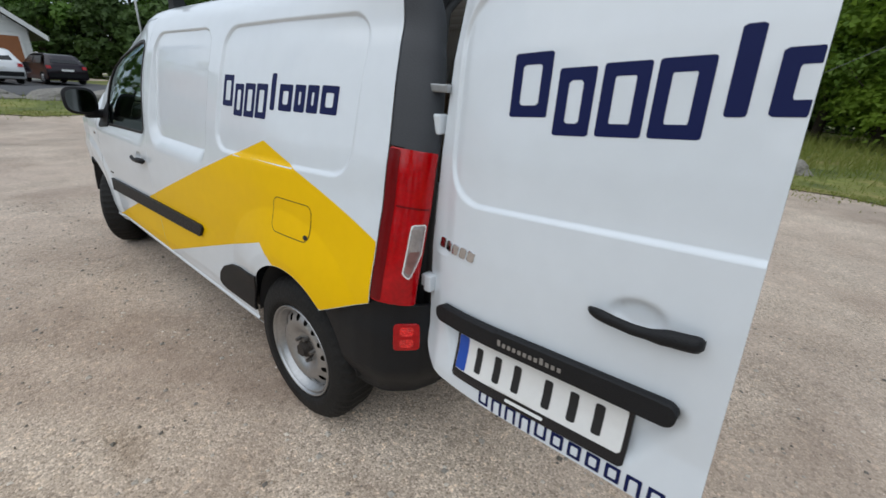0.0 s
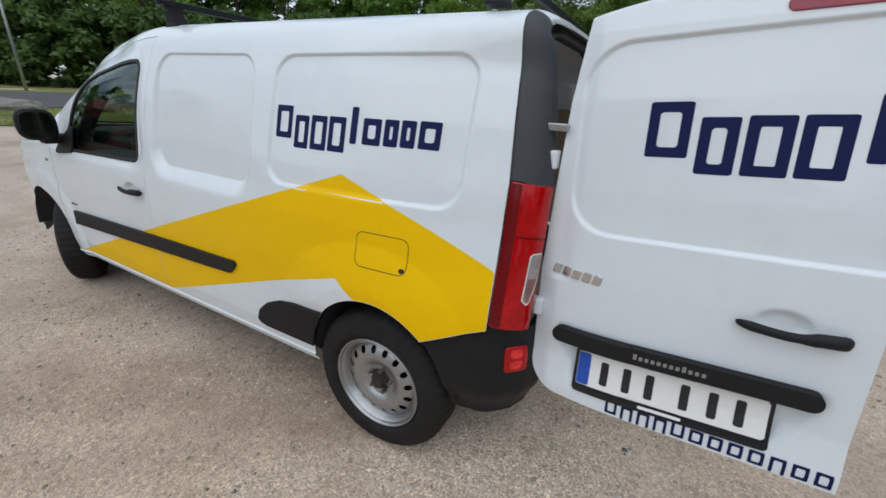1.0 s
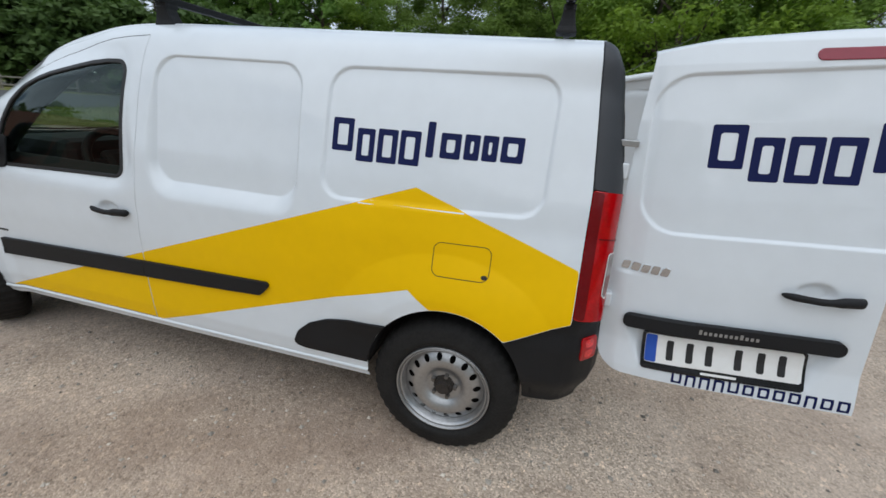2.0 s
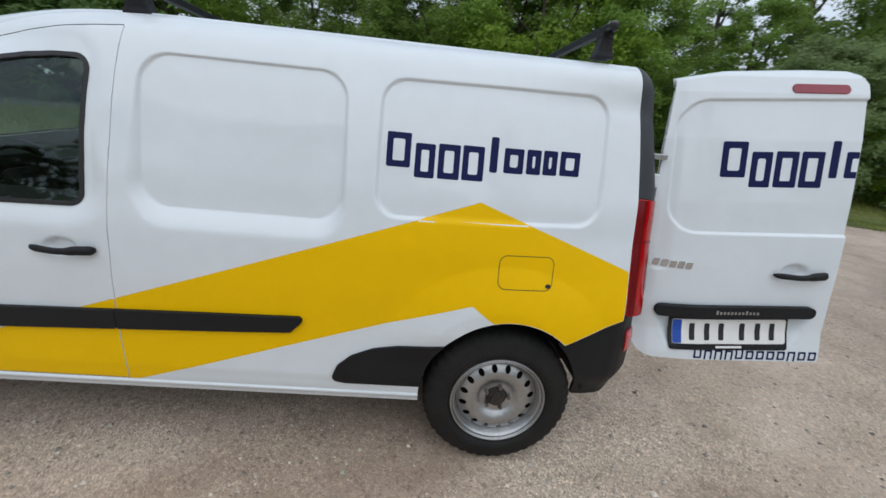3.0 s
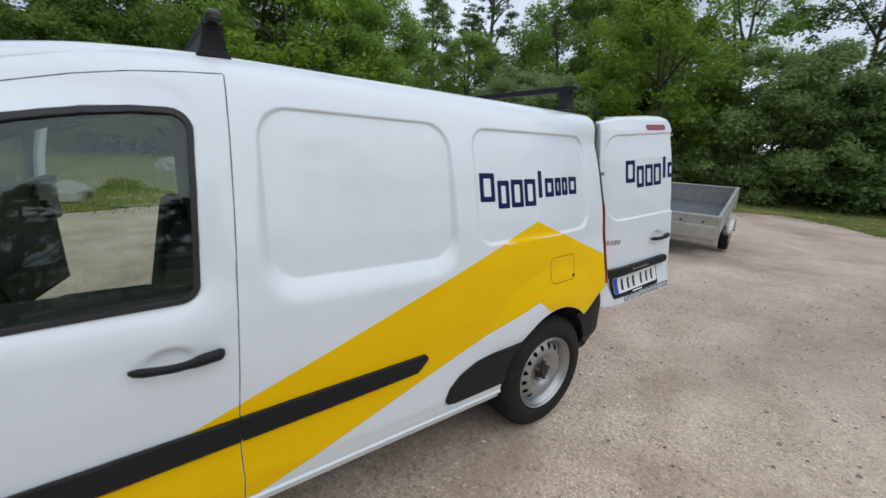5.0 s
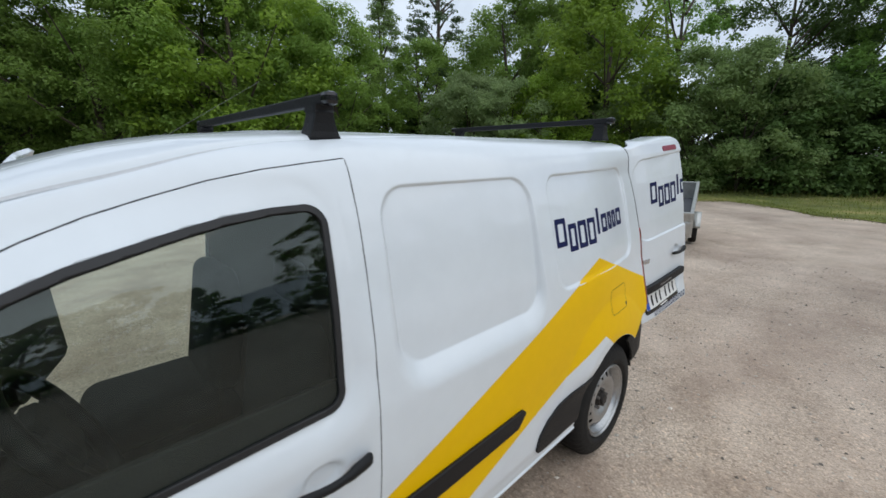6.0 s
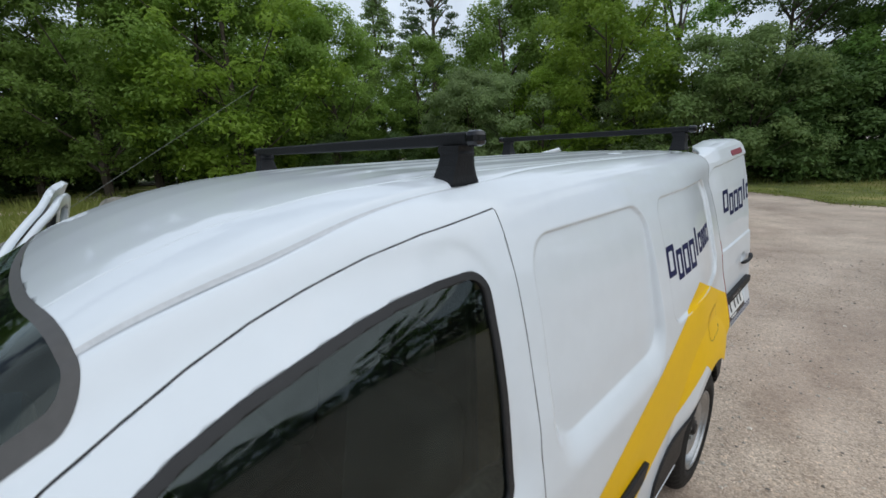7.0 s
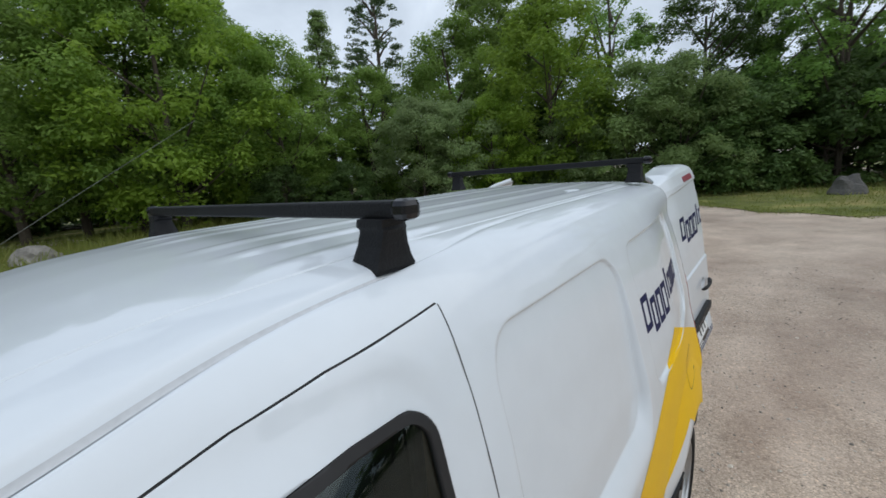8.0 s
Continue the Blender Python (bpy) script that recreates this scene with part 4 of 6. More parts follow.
def P_rdoor(u, v, out=0.0, plain=False):
    c, s_ = math.cos(TH), math.sin(TH)
    past = np.maximum(v - np.interp(u, TOP_U, TOP_V) + 0.012, 0)
    v = v - past + 0.012 * (1 - np.exp(-past / 0.012))
    s = 0.10 + u * c - v * s_
    z = 0.55 + u * s_ + v * c
    x = np.interp(v, DV, DX) - 0.05 * s + 0.034 * np.clip(1 - u / 0.30, 0, 1.2) ** 2 + past
    if plain:
        return x - out, -0.56 - s, z
    edge = smooth01((u - 0.03 + 0.05 * (v < 0.4)) / 0.06)
    x = x + 0.010 * (1 - edge)
    pan = rbox(u, v, 0.055, 2.0, 0.570, 1.118 + 0.02 * (u - 0.4), 0.12)
    x = x + 0.011 * np.clip(1 - pan / 0.010, 0, 1) ** 1.4
    rec = poly(u, v, [(0.08, 0.20), (0.14, 0.060), (0.66, 0.072), (0.735, 0.20)], 0.02)
    x = x + 0.026 * (1 - smooth01((rec + 0.03) / 0.05))
    cup = np.hypot((u - 0.632) / 1.55, v - 0.398)
    x = x + 0.019 * (1 - smooth01((cup - 0.024) / 0.017))
    return x - out, -0.56 - s, z


def rdoor_sdf(u, v):
    lo = np.interp(v, [-0.03, 0.4, 0.95, 1.2], [-0.035, -0.03, 0.012, 0.045])
    top = np.interp(u, TOP_U, TOP_V) + 0.02 + 0.11 * smooth01((u - 0.05) / 0.30)
    d = np.maximum(np.maximum(lo - u, u - 0.822), np.maximum(-0.032 - v, v - top))
    return np.maximum(d, rbox(u, v, -0.035, 3.0, -0.032, 3.0, 0.10))


rear_door = sheet("rear_door", P_rdoor, rdoor_sdf, (-0.05, 0.84), (-0.05, 1.40), 0.0062, WHITE, van, "white rear door swung wide open", t=0.035,
                  lines=(finer(-0.05, 0.84, 0.0085, 0.0042, [(-0.05, 0.09)]), finer(-0.05, 1.40, 0.0085, 0.0036, [(0.54, 0.60), (1.09, 1.15), (1.17, 1.29)])))


def rd(name, sdf, ur, vr, step, mat, out, label="", t=0.0, plain=False):
    return sheet(name, lambda u, v: P_rdoor(u, v, out(v) if callable(out) else out, plain), sdf, ur, vr, step, mat, rear_door, label, t)


rd("brake_lamp", lambda u, v: rbox(u, v, 0.50, 0.74, 1.152, 1.188, 0.017), (0.48, 0.76), (1.13, 1.21), 0.006, material("dull_red_brake_lens", (0.26, 0.03, 0.05), 0.3, vary=0.1), 0.004, "dull red high brake lamp", 0.006)
for a, wd, lo, hi in company_mark(0.147):
    if a + 0.238 < 0.80:
        rd("mark_shape", lambda u, v: np.maximum(hollow(u - 0.238, v - 0.806 - 0.012 * (a + wd / 2), a, a + wd, lo, hi, 0.027), u - 0.820), (a + 0.228, a + wd + 0.248), (0.79 + lo, 0.83 + hi), 0.0055, NAVY, 0.0008, "navy blue shape of the company mark")
for j in range(12):
    lo, hi = -0.020 if j in (1, 2, 3, 9) else -0.004, 0.058 if j in (0, 4) else 0.038
    u0 = 0.242 + 0.0485 * j
    rd("low_mark", lambda u, v: np.maximum(hollow(u, v + 0.020, u0, u0 + 0.036, lo, hi, 0.0085), rdoor_sdf(u, v) + 0.002), (u0 - 0.01, u0 + 0.05), (-0.048, 0.05), 0.004, NAVY, 0.0008, "small navy shape")
for j in range(5):
    u0 = 0.014 + 0.034 * j
    rd("badge_bar", lambda u, v: rbox(u - 0.25 * (v - 0.42), v + 0.06 * (u - 0.09), u0, u0 + 0.027, 0.405, 0.438, 0.005), (u0 - 0.02, u0 + 0.05), (0.385, 0.455), 0.005, CHROME, 0.003, "chrome badge bar", 0.003)
rd("lamp_strip", lambda u, v: rbox(u, v - 0.012 * u, 0.040, 0.748, 0.180, 0.232, 0.024), (0.02, 0.77), (0.15, 0.27), 0.008, PLASTIC, 0.028, "black plate lamp moulding", 0.05, True)
for j in range(12):
    u0 = 0.300 + 0.0165 * j
    rd("strip_mark", lambda u, v, u0=u0: rbox(u, v - 0.012 * u, u0, u0 + 0.010, 0.198, 0.217 if j in (0, 8) else 0.211, 0.001), (u0 - 0.006, u0 + 0.016), (0.18, 0.24), 0.003, STEEL, 0.0292, "small silver bar", 0.0, True)


def leaning(k):
    """The plate leans: its foot stands out over the lower lip of the recess."""
    return lambda v: k - 0.008 + 0.014 * np.clip((0.16 - v) / 0.12, 0, 1.1)


rd("plate_holder", lambda u, v: rbox(u, v - 0.02 * u, 0.126, 0.666, 0.014, 0.160, 0.010), (0.1, 0.68), (0.01, 0.19), 0.008, GLOSSBLACK, leaning(0.0), "black plate holder", 0.016, True)
rd("number_plate", lambda u, v: rbox(u, v - 0.02 * u, 0.137, 0.655, 0.043, 0.154, 0.008), (0.1, 0.68), (0.03, 0.19), 0.008, PLATE, leaning(0.0025), "white number plate", 0.003, True)
rd("plate_band", lambda u, v: rbox(u, v - 0.02 * u, 0.138, 0.178, 0.045, 0.152, 0.006), (0.12, 0.2), (0.03, 0.19), 0.006, PLATE_BLUE, leaning(0.0032), "blue plate band", 0.0, True)
for u0 in (0.206, 0.274, 0.340, 0.436, 0.508, 0.574):
    rd("plate_bar", lambda u, v, u0=u0: rbox(u, v - 0.02 * u, u0 + 0.006, u0 + 0.030, 0.060, 0.137, 0.004), (u0 - 0.02, u0 + 0.06), (0.05, 0.17), 0.005, INK, leaning(0.0036), "", 0.0, True)
rd("holder_bar", lambda u, v: rbox(u, v - 0.02 * u, 0.335, 0.455, 0.024, 0.033, 0.002), (0.29, 0.49), (0.02, 0.06), 0.004, PLATE, leaning(0.0008), "pale bar on the plate holder", 0.0, True)
handle_on(P_rdoor, 0.530, 0.765, 0.388, rear_door)
for v in (0.27, 0.78):
    p = P_rdoor(np.array([0.0]), np.array([v]))
    x, y, z = (float(a[0]) for a in p)
    bm = bmesh.new()
    box(bm, (x - 0.022, y + 0.01, z - 0.030), (x + 0.020, y + 0.040, z + 0.030), 0.006)
    box(bm, (x - 0.010, y + 0.035, z - 0.022), (x + 0.030, y + 0.062, z + 0.022), 0.005)
    part("hinge", bm, WHITE, van, "white painted door hinge")
# check arm
bm = bmesh.new()
box(bm, (0.175, -0.61, 1.418), (0.20, -0.53, 1.442), 0.004)
part("check_arm", bm, STEEL, van, "steel door check arm")

# right rear door, swung open on the other side
def P_right(u, v, out=0.0):
    x, y, z = P_rdoor(u, v, out)
    return 2 * XC - x, y, z


sheet("rear_door", P_right, lambda u, v: np.maximum(rdoor_sdf(u, v), rbox(u, v, -3, 0.60, -3, 1.250, 0.06)), (-0.05, 0.62), (-0.05, 1.27), 0.014, WHITE, van, "white narrow rear door swung wide open", t=0.035, flip=True)
for v in (0.27, 0.78):
    x, y, z = (float(a[0]) for a in P_right(np.array([0.0]), np.array([v])))
    block("hinge", (x - 0.020, y + 0.01, z - 0.030), (x + 0.022, y + 0.062, z + 0.030), WHITE, van, 0.006, "white painted door hinge")

# cargo space lining
bm = bmesh.new()
box(bm, (0.42, -0.50, 0.50), (2 * XC - 0.42, 1.50, 0.53), 0.004)
part("cargo_floor", bm, PLY, van, "brown plywood cargo floor")
block("wall_lining", (2 * XC - 0.21, -0.36, 0.75), (2 * XC - 0.185, 1.50, 1.46), PLY, van, 0.004, "brown plywood wall lining")
block("wall_lining", (0.185, -0.36, 0.75), (0.21, 1.50, 1.46), PLY, van, 0.004)
block("bulkhead", (0.20, 1.572, 0.40), (2 * XC - 0.20, 1.607, 1.70), TRIM, van, 0.01, "dark grey bulkhead behind the seats")
bm = bmesh.new()
seal_pts = [(0.212, -0.535, 0.55), (0.225, -0.525, 0.9), (0.255, -0.505, 1.25), (0.295, -0.475, 1.50), (0.35, -0.445, 1.66), (0.44, -0.435, 1.73), (0.6, -0.43, 1.755)]
seal_pts += [(2 * XC - x, y, z) for x, y, z in seal_pts[::-1]]
tube(bm, seal_pts, 0.017, 8)
part("opening_seal", bm, SEAL, van, "black rubber seal round the rear opening", smooth=True)
bm = bmesh.new()
jam = [(0.195, -0.505, 0.45), (0.205, -0.505, 0.9), (0.235, -0.485, 1.25), (0.275, -0.455, 1.50), (0.33, -0.42, 1.66), (0.42, -0.405, 1.745), (0.6, -0.41, 1.765)]
jam += [(2 * XC - x, y, z) for x, y, z in jam[::-1]]
tube(bm, jam, 0.03, 8)
part("opening_frame", bm, BLACK, van, "dark frame of the rear opening", smooth=True)


# ---------------------------------------------------------------- van: roof bars, mirror, inside
def roof_bar(y, z, x0, x1, turn):
    rack = thing("roof_bar", "", "", None)
    bm = bmesh.new()
    box(bm, (x0 + 0.035, y - 0.016, z - 0.019), (x1 - 0.035, y + 0.016, z + 0.013), 0.005)
    bar = part("crossbar", bm, PLASTIC, None, "square black steel crossbar")
    kids = [bar]
    for xa, sgn in ((x0, 1), (x1, -1)):
        bm = bmesh.new()
        box(bm, (min(xa, xa + sgn * 0.045), y - 0.020, z - 0.022), (max(xa, xa + sgn * 0.045), y + 0.020, z + 0.016), 0.012)
        kids.append(part("end_cap", bm, GLOSSBLACK, None, "black end cap"))
        bm = bmesh.new()
        levels = []
        for f, hy_, hx_, in_ in ((0.0, 0.050, 0.042, 0.0), (0.08, 0.050, 0.042, 0.0), (0.25, 0.043, 0.037, 0.0), (0.50, 0.035, 0.034, 0.0), (0.74, 0.030, 0.033, 0.0), (0.80, 0.030, 0.034, 0.0), (0.86, 0.031, 0.036, 0.006), (1.0, 0.030, 0.036, 0.006)):
            cx_, zz_ = xa + sgn * (0.080 + turn * (1 - f) + in_), z - 0.115 + 0.097 * f
            hy_ = hy_ * (1.0 if turn > 0.01 else 0.75)
            ring = []
            for k_ in range(32):
                c_, s_ = math.cos(2 * math.pi * k_ / 32), math.sin(2 * math.pi * k_ / 32)
                q_ = (abs(c_) ** 14 + abs(s_) ** 14) ** (-1 / 14)
                ring.append(bm.verts.new((cx_ + hx_ * q_ * c_, y + hy_ * q_ * s_, zz_)))
            levels.append(ring)
        for r0, r1 in zip(levels, levels[1:]):
            for k_ in range(32):
                bm.faces.new((r0[k_], r0[(k_ + 1) % 32], r1[(k_ + 1) % 32], r1[k_]))
        bm.faces.new(levels[0][::-1])
        bm.faces.new(levels[-1])
        kids.append(part("foot", bm, PLASTIC, None, "black plastic roof bar foot"))
    for c in kids:
        c.parent = rack
    rack.parent = van
    rack.matrix_parent_inverse = world_of(van).inverted()
    return rack


roof_bar(1.557, 1.876, 0.185, 2 * XC - 0.185, 0.018)
roof_bar(-0.285, 1.912, 0.215, 2 * XC - 0.215, 0.004)
bm = bmesh.new()
bmesh.ops.create_uvsphere(bm, u_segments=20, v_segments=10, radius=1.0, matrix=Matrix.Translation((0.47, 0.16, 1.797)) @ Matrix.Diagonal((0.035, 0.05, 0.006, 1)))
part("roof_plug", bm, WHITE, van, "small white roof plug", smooth=True)



def mirror_shape(rx, rz, y0, y1, back):
    """A rounded mirror shell: a soft rectangle facing rearward that tapers to a domed back."""
    bm_ = bmesh.new()
    rings = []
    for y, f in ((y0, 0.97), (y0 + 0.008, 1.0), (y0 + 0.035, 0.98), (y0 + 0.06, 0.90), (y1 - 0.02, 0.70), (y1, 0.35)) if back else ((y0, 1.0), (y1, 1.0)):
        ring = []
        for i in range(36):
            a_ = 2 * math.pi * i / 36
            c_, s_ = math.cos(a_), math.sin(a_)
            k_ = (abs(c_) ** 3.2 + abs(s_) ** 3.2) ** (-1 / 3.2)
            ring.append(bm_.verts.new((-0.112 + rx * f * k_ * c_, y, 1.198 + rz * f * k_ * s_ - 0.06 * rx * c_)))
        rings.append(ring)
    for r0, r1 in zip(rings, rings[1:]):
        for i in range(36):
            bm_.faces.new((r0[i], r0[(i + 1) % 36], r1[(i + 1) % 36], r1[i]))
    bm_.faces.new(rings[0][::-1])
    bm_.faces.new(rings[-1])
    return bm_


part("mirror_housing", mirror_shape(0.097, 0.094, 2.53, 2.66, True), PLASTIC, driver_door, "black rounded door mirror housing", smooth=True)
part("mirror_glass", mirror_shape(0.080, 0.076, 2.5265, 2.5295, False), material("mirror_silver", (0.12, 0.13, 0.13), 0.06, metal=1.0, vary=0.05), driver_door, "dark tinted mirror glass")
bm = bmesh.new()
box(bm, (-0.10, 2.56, 1.075), (0.05, 2.64, 1.135), 0.02)
part("mirror_arm", bm, PLASTIC, driver_door, "black mirror arm")
side_sheet("mirror_base", lambda y, z: poly(y, z, [(2.47, 1.05), (2.47, 1.17), (2.62, 1.07), (2.64, 1.03)], 0.02), (2.4, 2.72), (0.7, 1.3), 0.01, PLASTIC, driver_door, 0.012, "black mirror base", 0.012)
side_sheet("badge_bar", lambda y, z: rbox(y + 0.3 * (z - 0.668), z, 2.552, 2.634, 0.6625, 0.6735, 0.004), (2.52, 2.67), (0.3, 0.9), 0.004, DARKSTEEL, driver_door, 0.002, "small dark badge bar", 0.002)
side_sheet("side_indicator", lambda y, z: rbox(y, z, 2.812, 2.850, 0.934, 0.954, 0.009), (2.79, 2.87), (0.6, 1.15), 0.004, LAMP_CLEAR, van, 0.004, "small clear side indicator", 0.005)

block("dashboard", (0.12, 2.50, 0.62), (2 * XC - 0.12, 2.98, 1.06), TRIM, van, 0.06, "dark grey dashboard")
block("instrument_hood", (0.22, 2.36, 0.93), (0.72, 2.78, 1.16), TRIM, van, 0.06)
block("column_shroud", (0.38, 2.25, 0.78), (0.55, 2.60, 0.98), TRIM, van, 0.03)
side_sheet("door_trim", lambda y, z: np.maximum(poly(y, z, DOOR) + 0.03, z - 1.095), (1.5, 2.8), (0.05, 1.4), 0.03, TRIM, driver_door, -0.065, "dark grey inner door panel", 0.03)
block("cab_floor", (0.10, 1.53, 0.34), (2 * XC - 0.10, 2.95, 0.40), BLACK, van, 0.01, "dark cab floor")
bm = bmesh.new()
wm = pose(0.46, 2.25, 1.03, 62, 0, 0)
tube(bm, [wm @ Vector((0.193 * math.cos(a), 0.193 * math.sin(a), 0)) for a in np.linspace(0, 2 * math.pi, 41)], 0.024, 12, caps=False)
wheel_ring = part("steering_wheel", bm, PLASTIC, van, "black steering wheel", smooth=True)
bm = bmesh.new()
box(bm, (-0.18, -0.035, -0.03), (0.18, 0.035, 0.0), 0.012, wm)
box(bm, (-0.022, -0.17, -0.02), (0.022, 0.0, 0.0), 0.008, wm)
box(bm, (-0.10, -0.10, -0.06), (0.10, 0.085, 0.016), 0.04, wm)
part("wheel_spokes", bm, TRIM, wheel_ring, "dark wheel boss and spokes")
bm = bmesh.new()
tube(bm, [wm @ Vector((0, 0, -0.03)), Vector((0.46, 2.55, 0.85))], 0.03, 10)
part("steering_column", bm, TRIM, wheel_ring)
for cx in (0.46, 2 * XC - 0.46):
    bm = bmesh.new()
    box(bm, (cx - 0.25, 1.72, 0.48), (cx + 0.25, 2.24, 0.67), 0.088, seg=5)
    seat = part("seat", bm, FABRIC, van, "dark cloth cab seat", smooth=True)
    bm = bmesh.new()
    box(bm, (cx - 0.24, -0.07, 0.0), (cx + 0.24, 0.08, 0.60), 0.065, seg=4)
    bmesh.ops.transform(bm, matrix=Matrix.Translation((0, 1.72, 0.60)) @ Matrix.Rotation(radians(10), 4, "X"), verts=bm.verts[:])
    part("seat_back", bm, FABRIC, seat, "dark cloth seat back", smooth=True)
    if cx > XC:
        continue
    bm = bmesh.new()
    box(bm, (cx - 0.13, -0.05, 0.0), (cx + 0.13, 0.05, 0.17), 0.045, seg=4)
    bmesh.ops.transform(bm, matrix=Matrix.Translation((0, 1.60, 1.21)) @ Matrix.Rotation(radians(8), 4, "X"), verts=bm.verts[:])
    part("headrest", bm, FABRIC, seat, "dark cloth headrest", smooth=True)

# dark trim on the windscreen pillars and over the doors
for sgn in (1, -1):
    bm = bmesh.new()
    line = [(0.24, 1.56, 1.66), (0.235, 1.85, 1.645), (0.25, 2.10, 1.585), (0.25, 2.30, 1.50), (0.205, 2.50, 1.345), (0.165, 2.70, 1.15), (0.15, 2.80, 1.02)]
    tube(bm, [(x if sgn > 0 else 2 * XC - x, y, z) for x, y, z in line], 0.042, 10, 0.06)
    part("pillar_trim", bm, TRIM, van, "dark grey pillar trim", smooth=True)
block("roof_lining", (0.42, 1.54, 1.715), (2 * XC - 0.42, 1.88, 1.73), TRIM, van, 0.005, "dark cab roof lining")
# passenger's door, swung open
hinge_r = Matrix.Translation((2 * XC, 2.74, 0))
OPEN = hinge_r @ Matrix.Rotation(radians(71.5), 4, "Z") @ Matrix.Rotation(radians(-3), 4, "X") @ hinge_r.inverted()


def mirrored(name, sdf, ur, vr, step, mat, parent, out, label, t=0.0, m=OPEN, flip=False):
    def P(y, w):
        x, yy, z = P_body(y, w, out)
        q = np.array(m) @ np.stack([2 * XC - x, yy, z, np.ones_like(z)])
        return q[0], q[1], q[2]
    return sheet(name, P, lambda y, w: sdf(y, z_of(y, w)), ur, vr, step, mat, parent, label, t, flip)


pdoor = mirrored("front_door", lambda y, z: np.maximum(poly(y, z, DOOR) + 0.003, -poly(y, z, WINDOW, WIN_R)), (1.5, 2.8), (0.05, 1.75), 0.02, WHITE, van, 0.0, "white passenger door standing open", 0.03)
mirrored("window_seal", lambda y, z: np.maximum(poly(y, z, WINDOW, WIN_R), -poly(y, z, WINDOW, WIN_R - 0.014)), (1.55, 2.65), (0.7, 1.7), 0.008, SEAL, pdoor, 0.002, "black window surround", 0.036)
mirrored("window_flange", lambda y, z: np.maximum(poly(y, z, WINDOW, WIN_R) - 0.055, -poly(y, z, WINDOW, WIN_R)), (1.5, 2.75), (0.7, 1.75), 0.012, WHITE, pdoor, -0.052, "white rolled inner window flange", 0.03)
mirrored("door_trim", lambda y, z: np.maximum(poly(y, z, DOOR) + 0.045, z - 1.145), (1.5, 2.8), (0.05, 1.4), 0.02, TRIM, pdoor, -0.092, "dark grey inner door panel", 0.05)
pull = material("grey_door_pull", (0.10, 0.105, 0.11), 0.5, vary=0.1)
mirrored("door_pull", lambda y, z: np.maximum(poly(y, z, [(1.66, 0.86), (1.68, 1.00), (1.76, 1.09), (1.88, 1.10), (1.90, 1.04), (1.80, 1.02), (1.75, 0.95), (1.74, 0.86)], 0.02), -3.0), (1.6, 2.0), (0.3, 1.3), 0.012, pull, pdoor, -0.15, "grey moulded door pull", 0.03)
mirrored("pocket", lambda y, z: rbox(y, z, 1.82, 2.45, 0.42, 0.62, 0.06), (1.7, 2.6), (0.05, 0.9), 0.03, BLACK, pdoor, -0.16, "black door pocket", 0.05)
pw = mirrored("window_pane", lambda y, z: poly(y, z, WINDOW, WIN_R - 0.022), (1.55, 2.65), (0.7, 1.7), 0.03, SCREEN_GLASS, pdoor, -0.008, "side glass", flip=True)
pw.visible_shadow = False


# ---------------------------------------------------------------- trees and shrubs
def leaf_cloud(rng, centres, radii, count, size, flat=0.75):
    """Small pointed leaves scattered through many clumps, facing up and outward."""
    n = len(centres)
    share = radii ** 2
    pick = rng.choice(n, count, p=share / share.sum())
    d = rng.normal(size=(count, 3))
    d /= np.linalg.norm(d, axis=1, keepdims=True)
    d[:, 2] = np.where((d[:, 2] < -0.1) & (rng.random(count) < 0.8), -d[:, 2], d[:, 2])
    rad = rng.random(count) ** 0.33 * (0.80 + 0.4 * rng.random(count))
    c = centres[pick] + d * (rad * radii[pick])[:, None] * np.array([1, 1, flat])
    nrm = d * 0.8 + np.array([0, 0, 0.5]) + rng.normal(size=(count, 3)) * 0.5
    nrm /= np.linalg.norm(nrm, axis=1, keepdims=True)
    a = np.cross(nrm, rng.normal(size=(count, 3)))
    a /= np.linalg.norm(a, axis=1, keepdims=True)
    b = np.cross(nrm, a)
    s = size * (0.55 + 0.9 * rng.random(count))[:, None]
    v = np.stack([c - a * s - b * s * 0.62, c - a * s * 0.4 + b * s * 0.75, c + a * s * 1.1 - b * s * 0.1], 1).reshape(-1, 3)
    f = np.arange(3 * count).reshape(-1, 3)
    return v, f


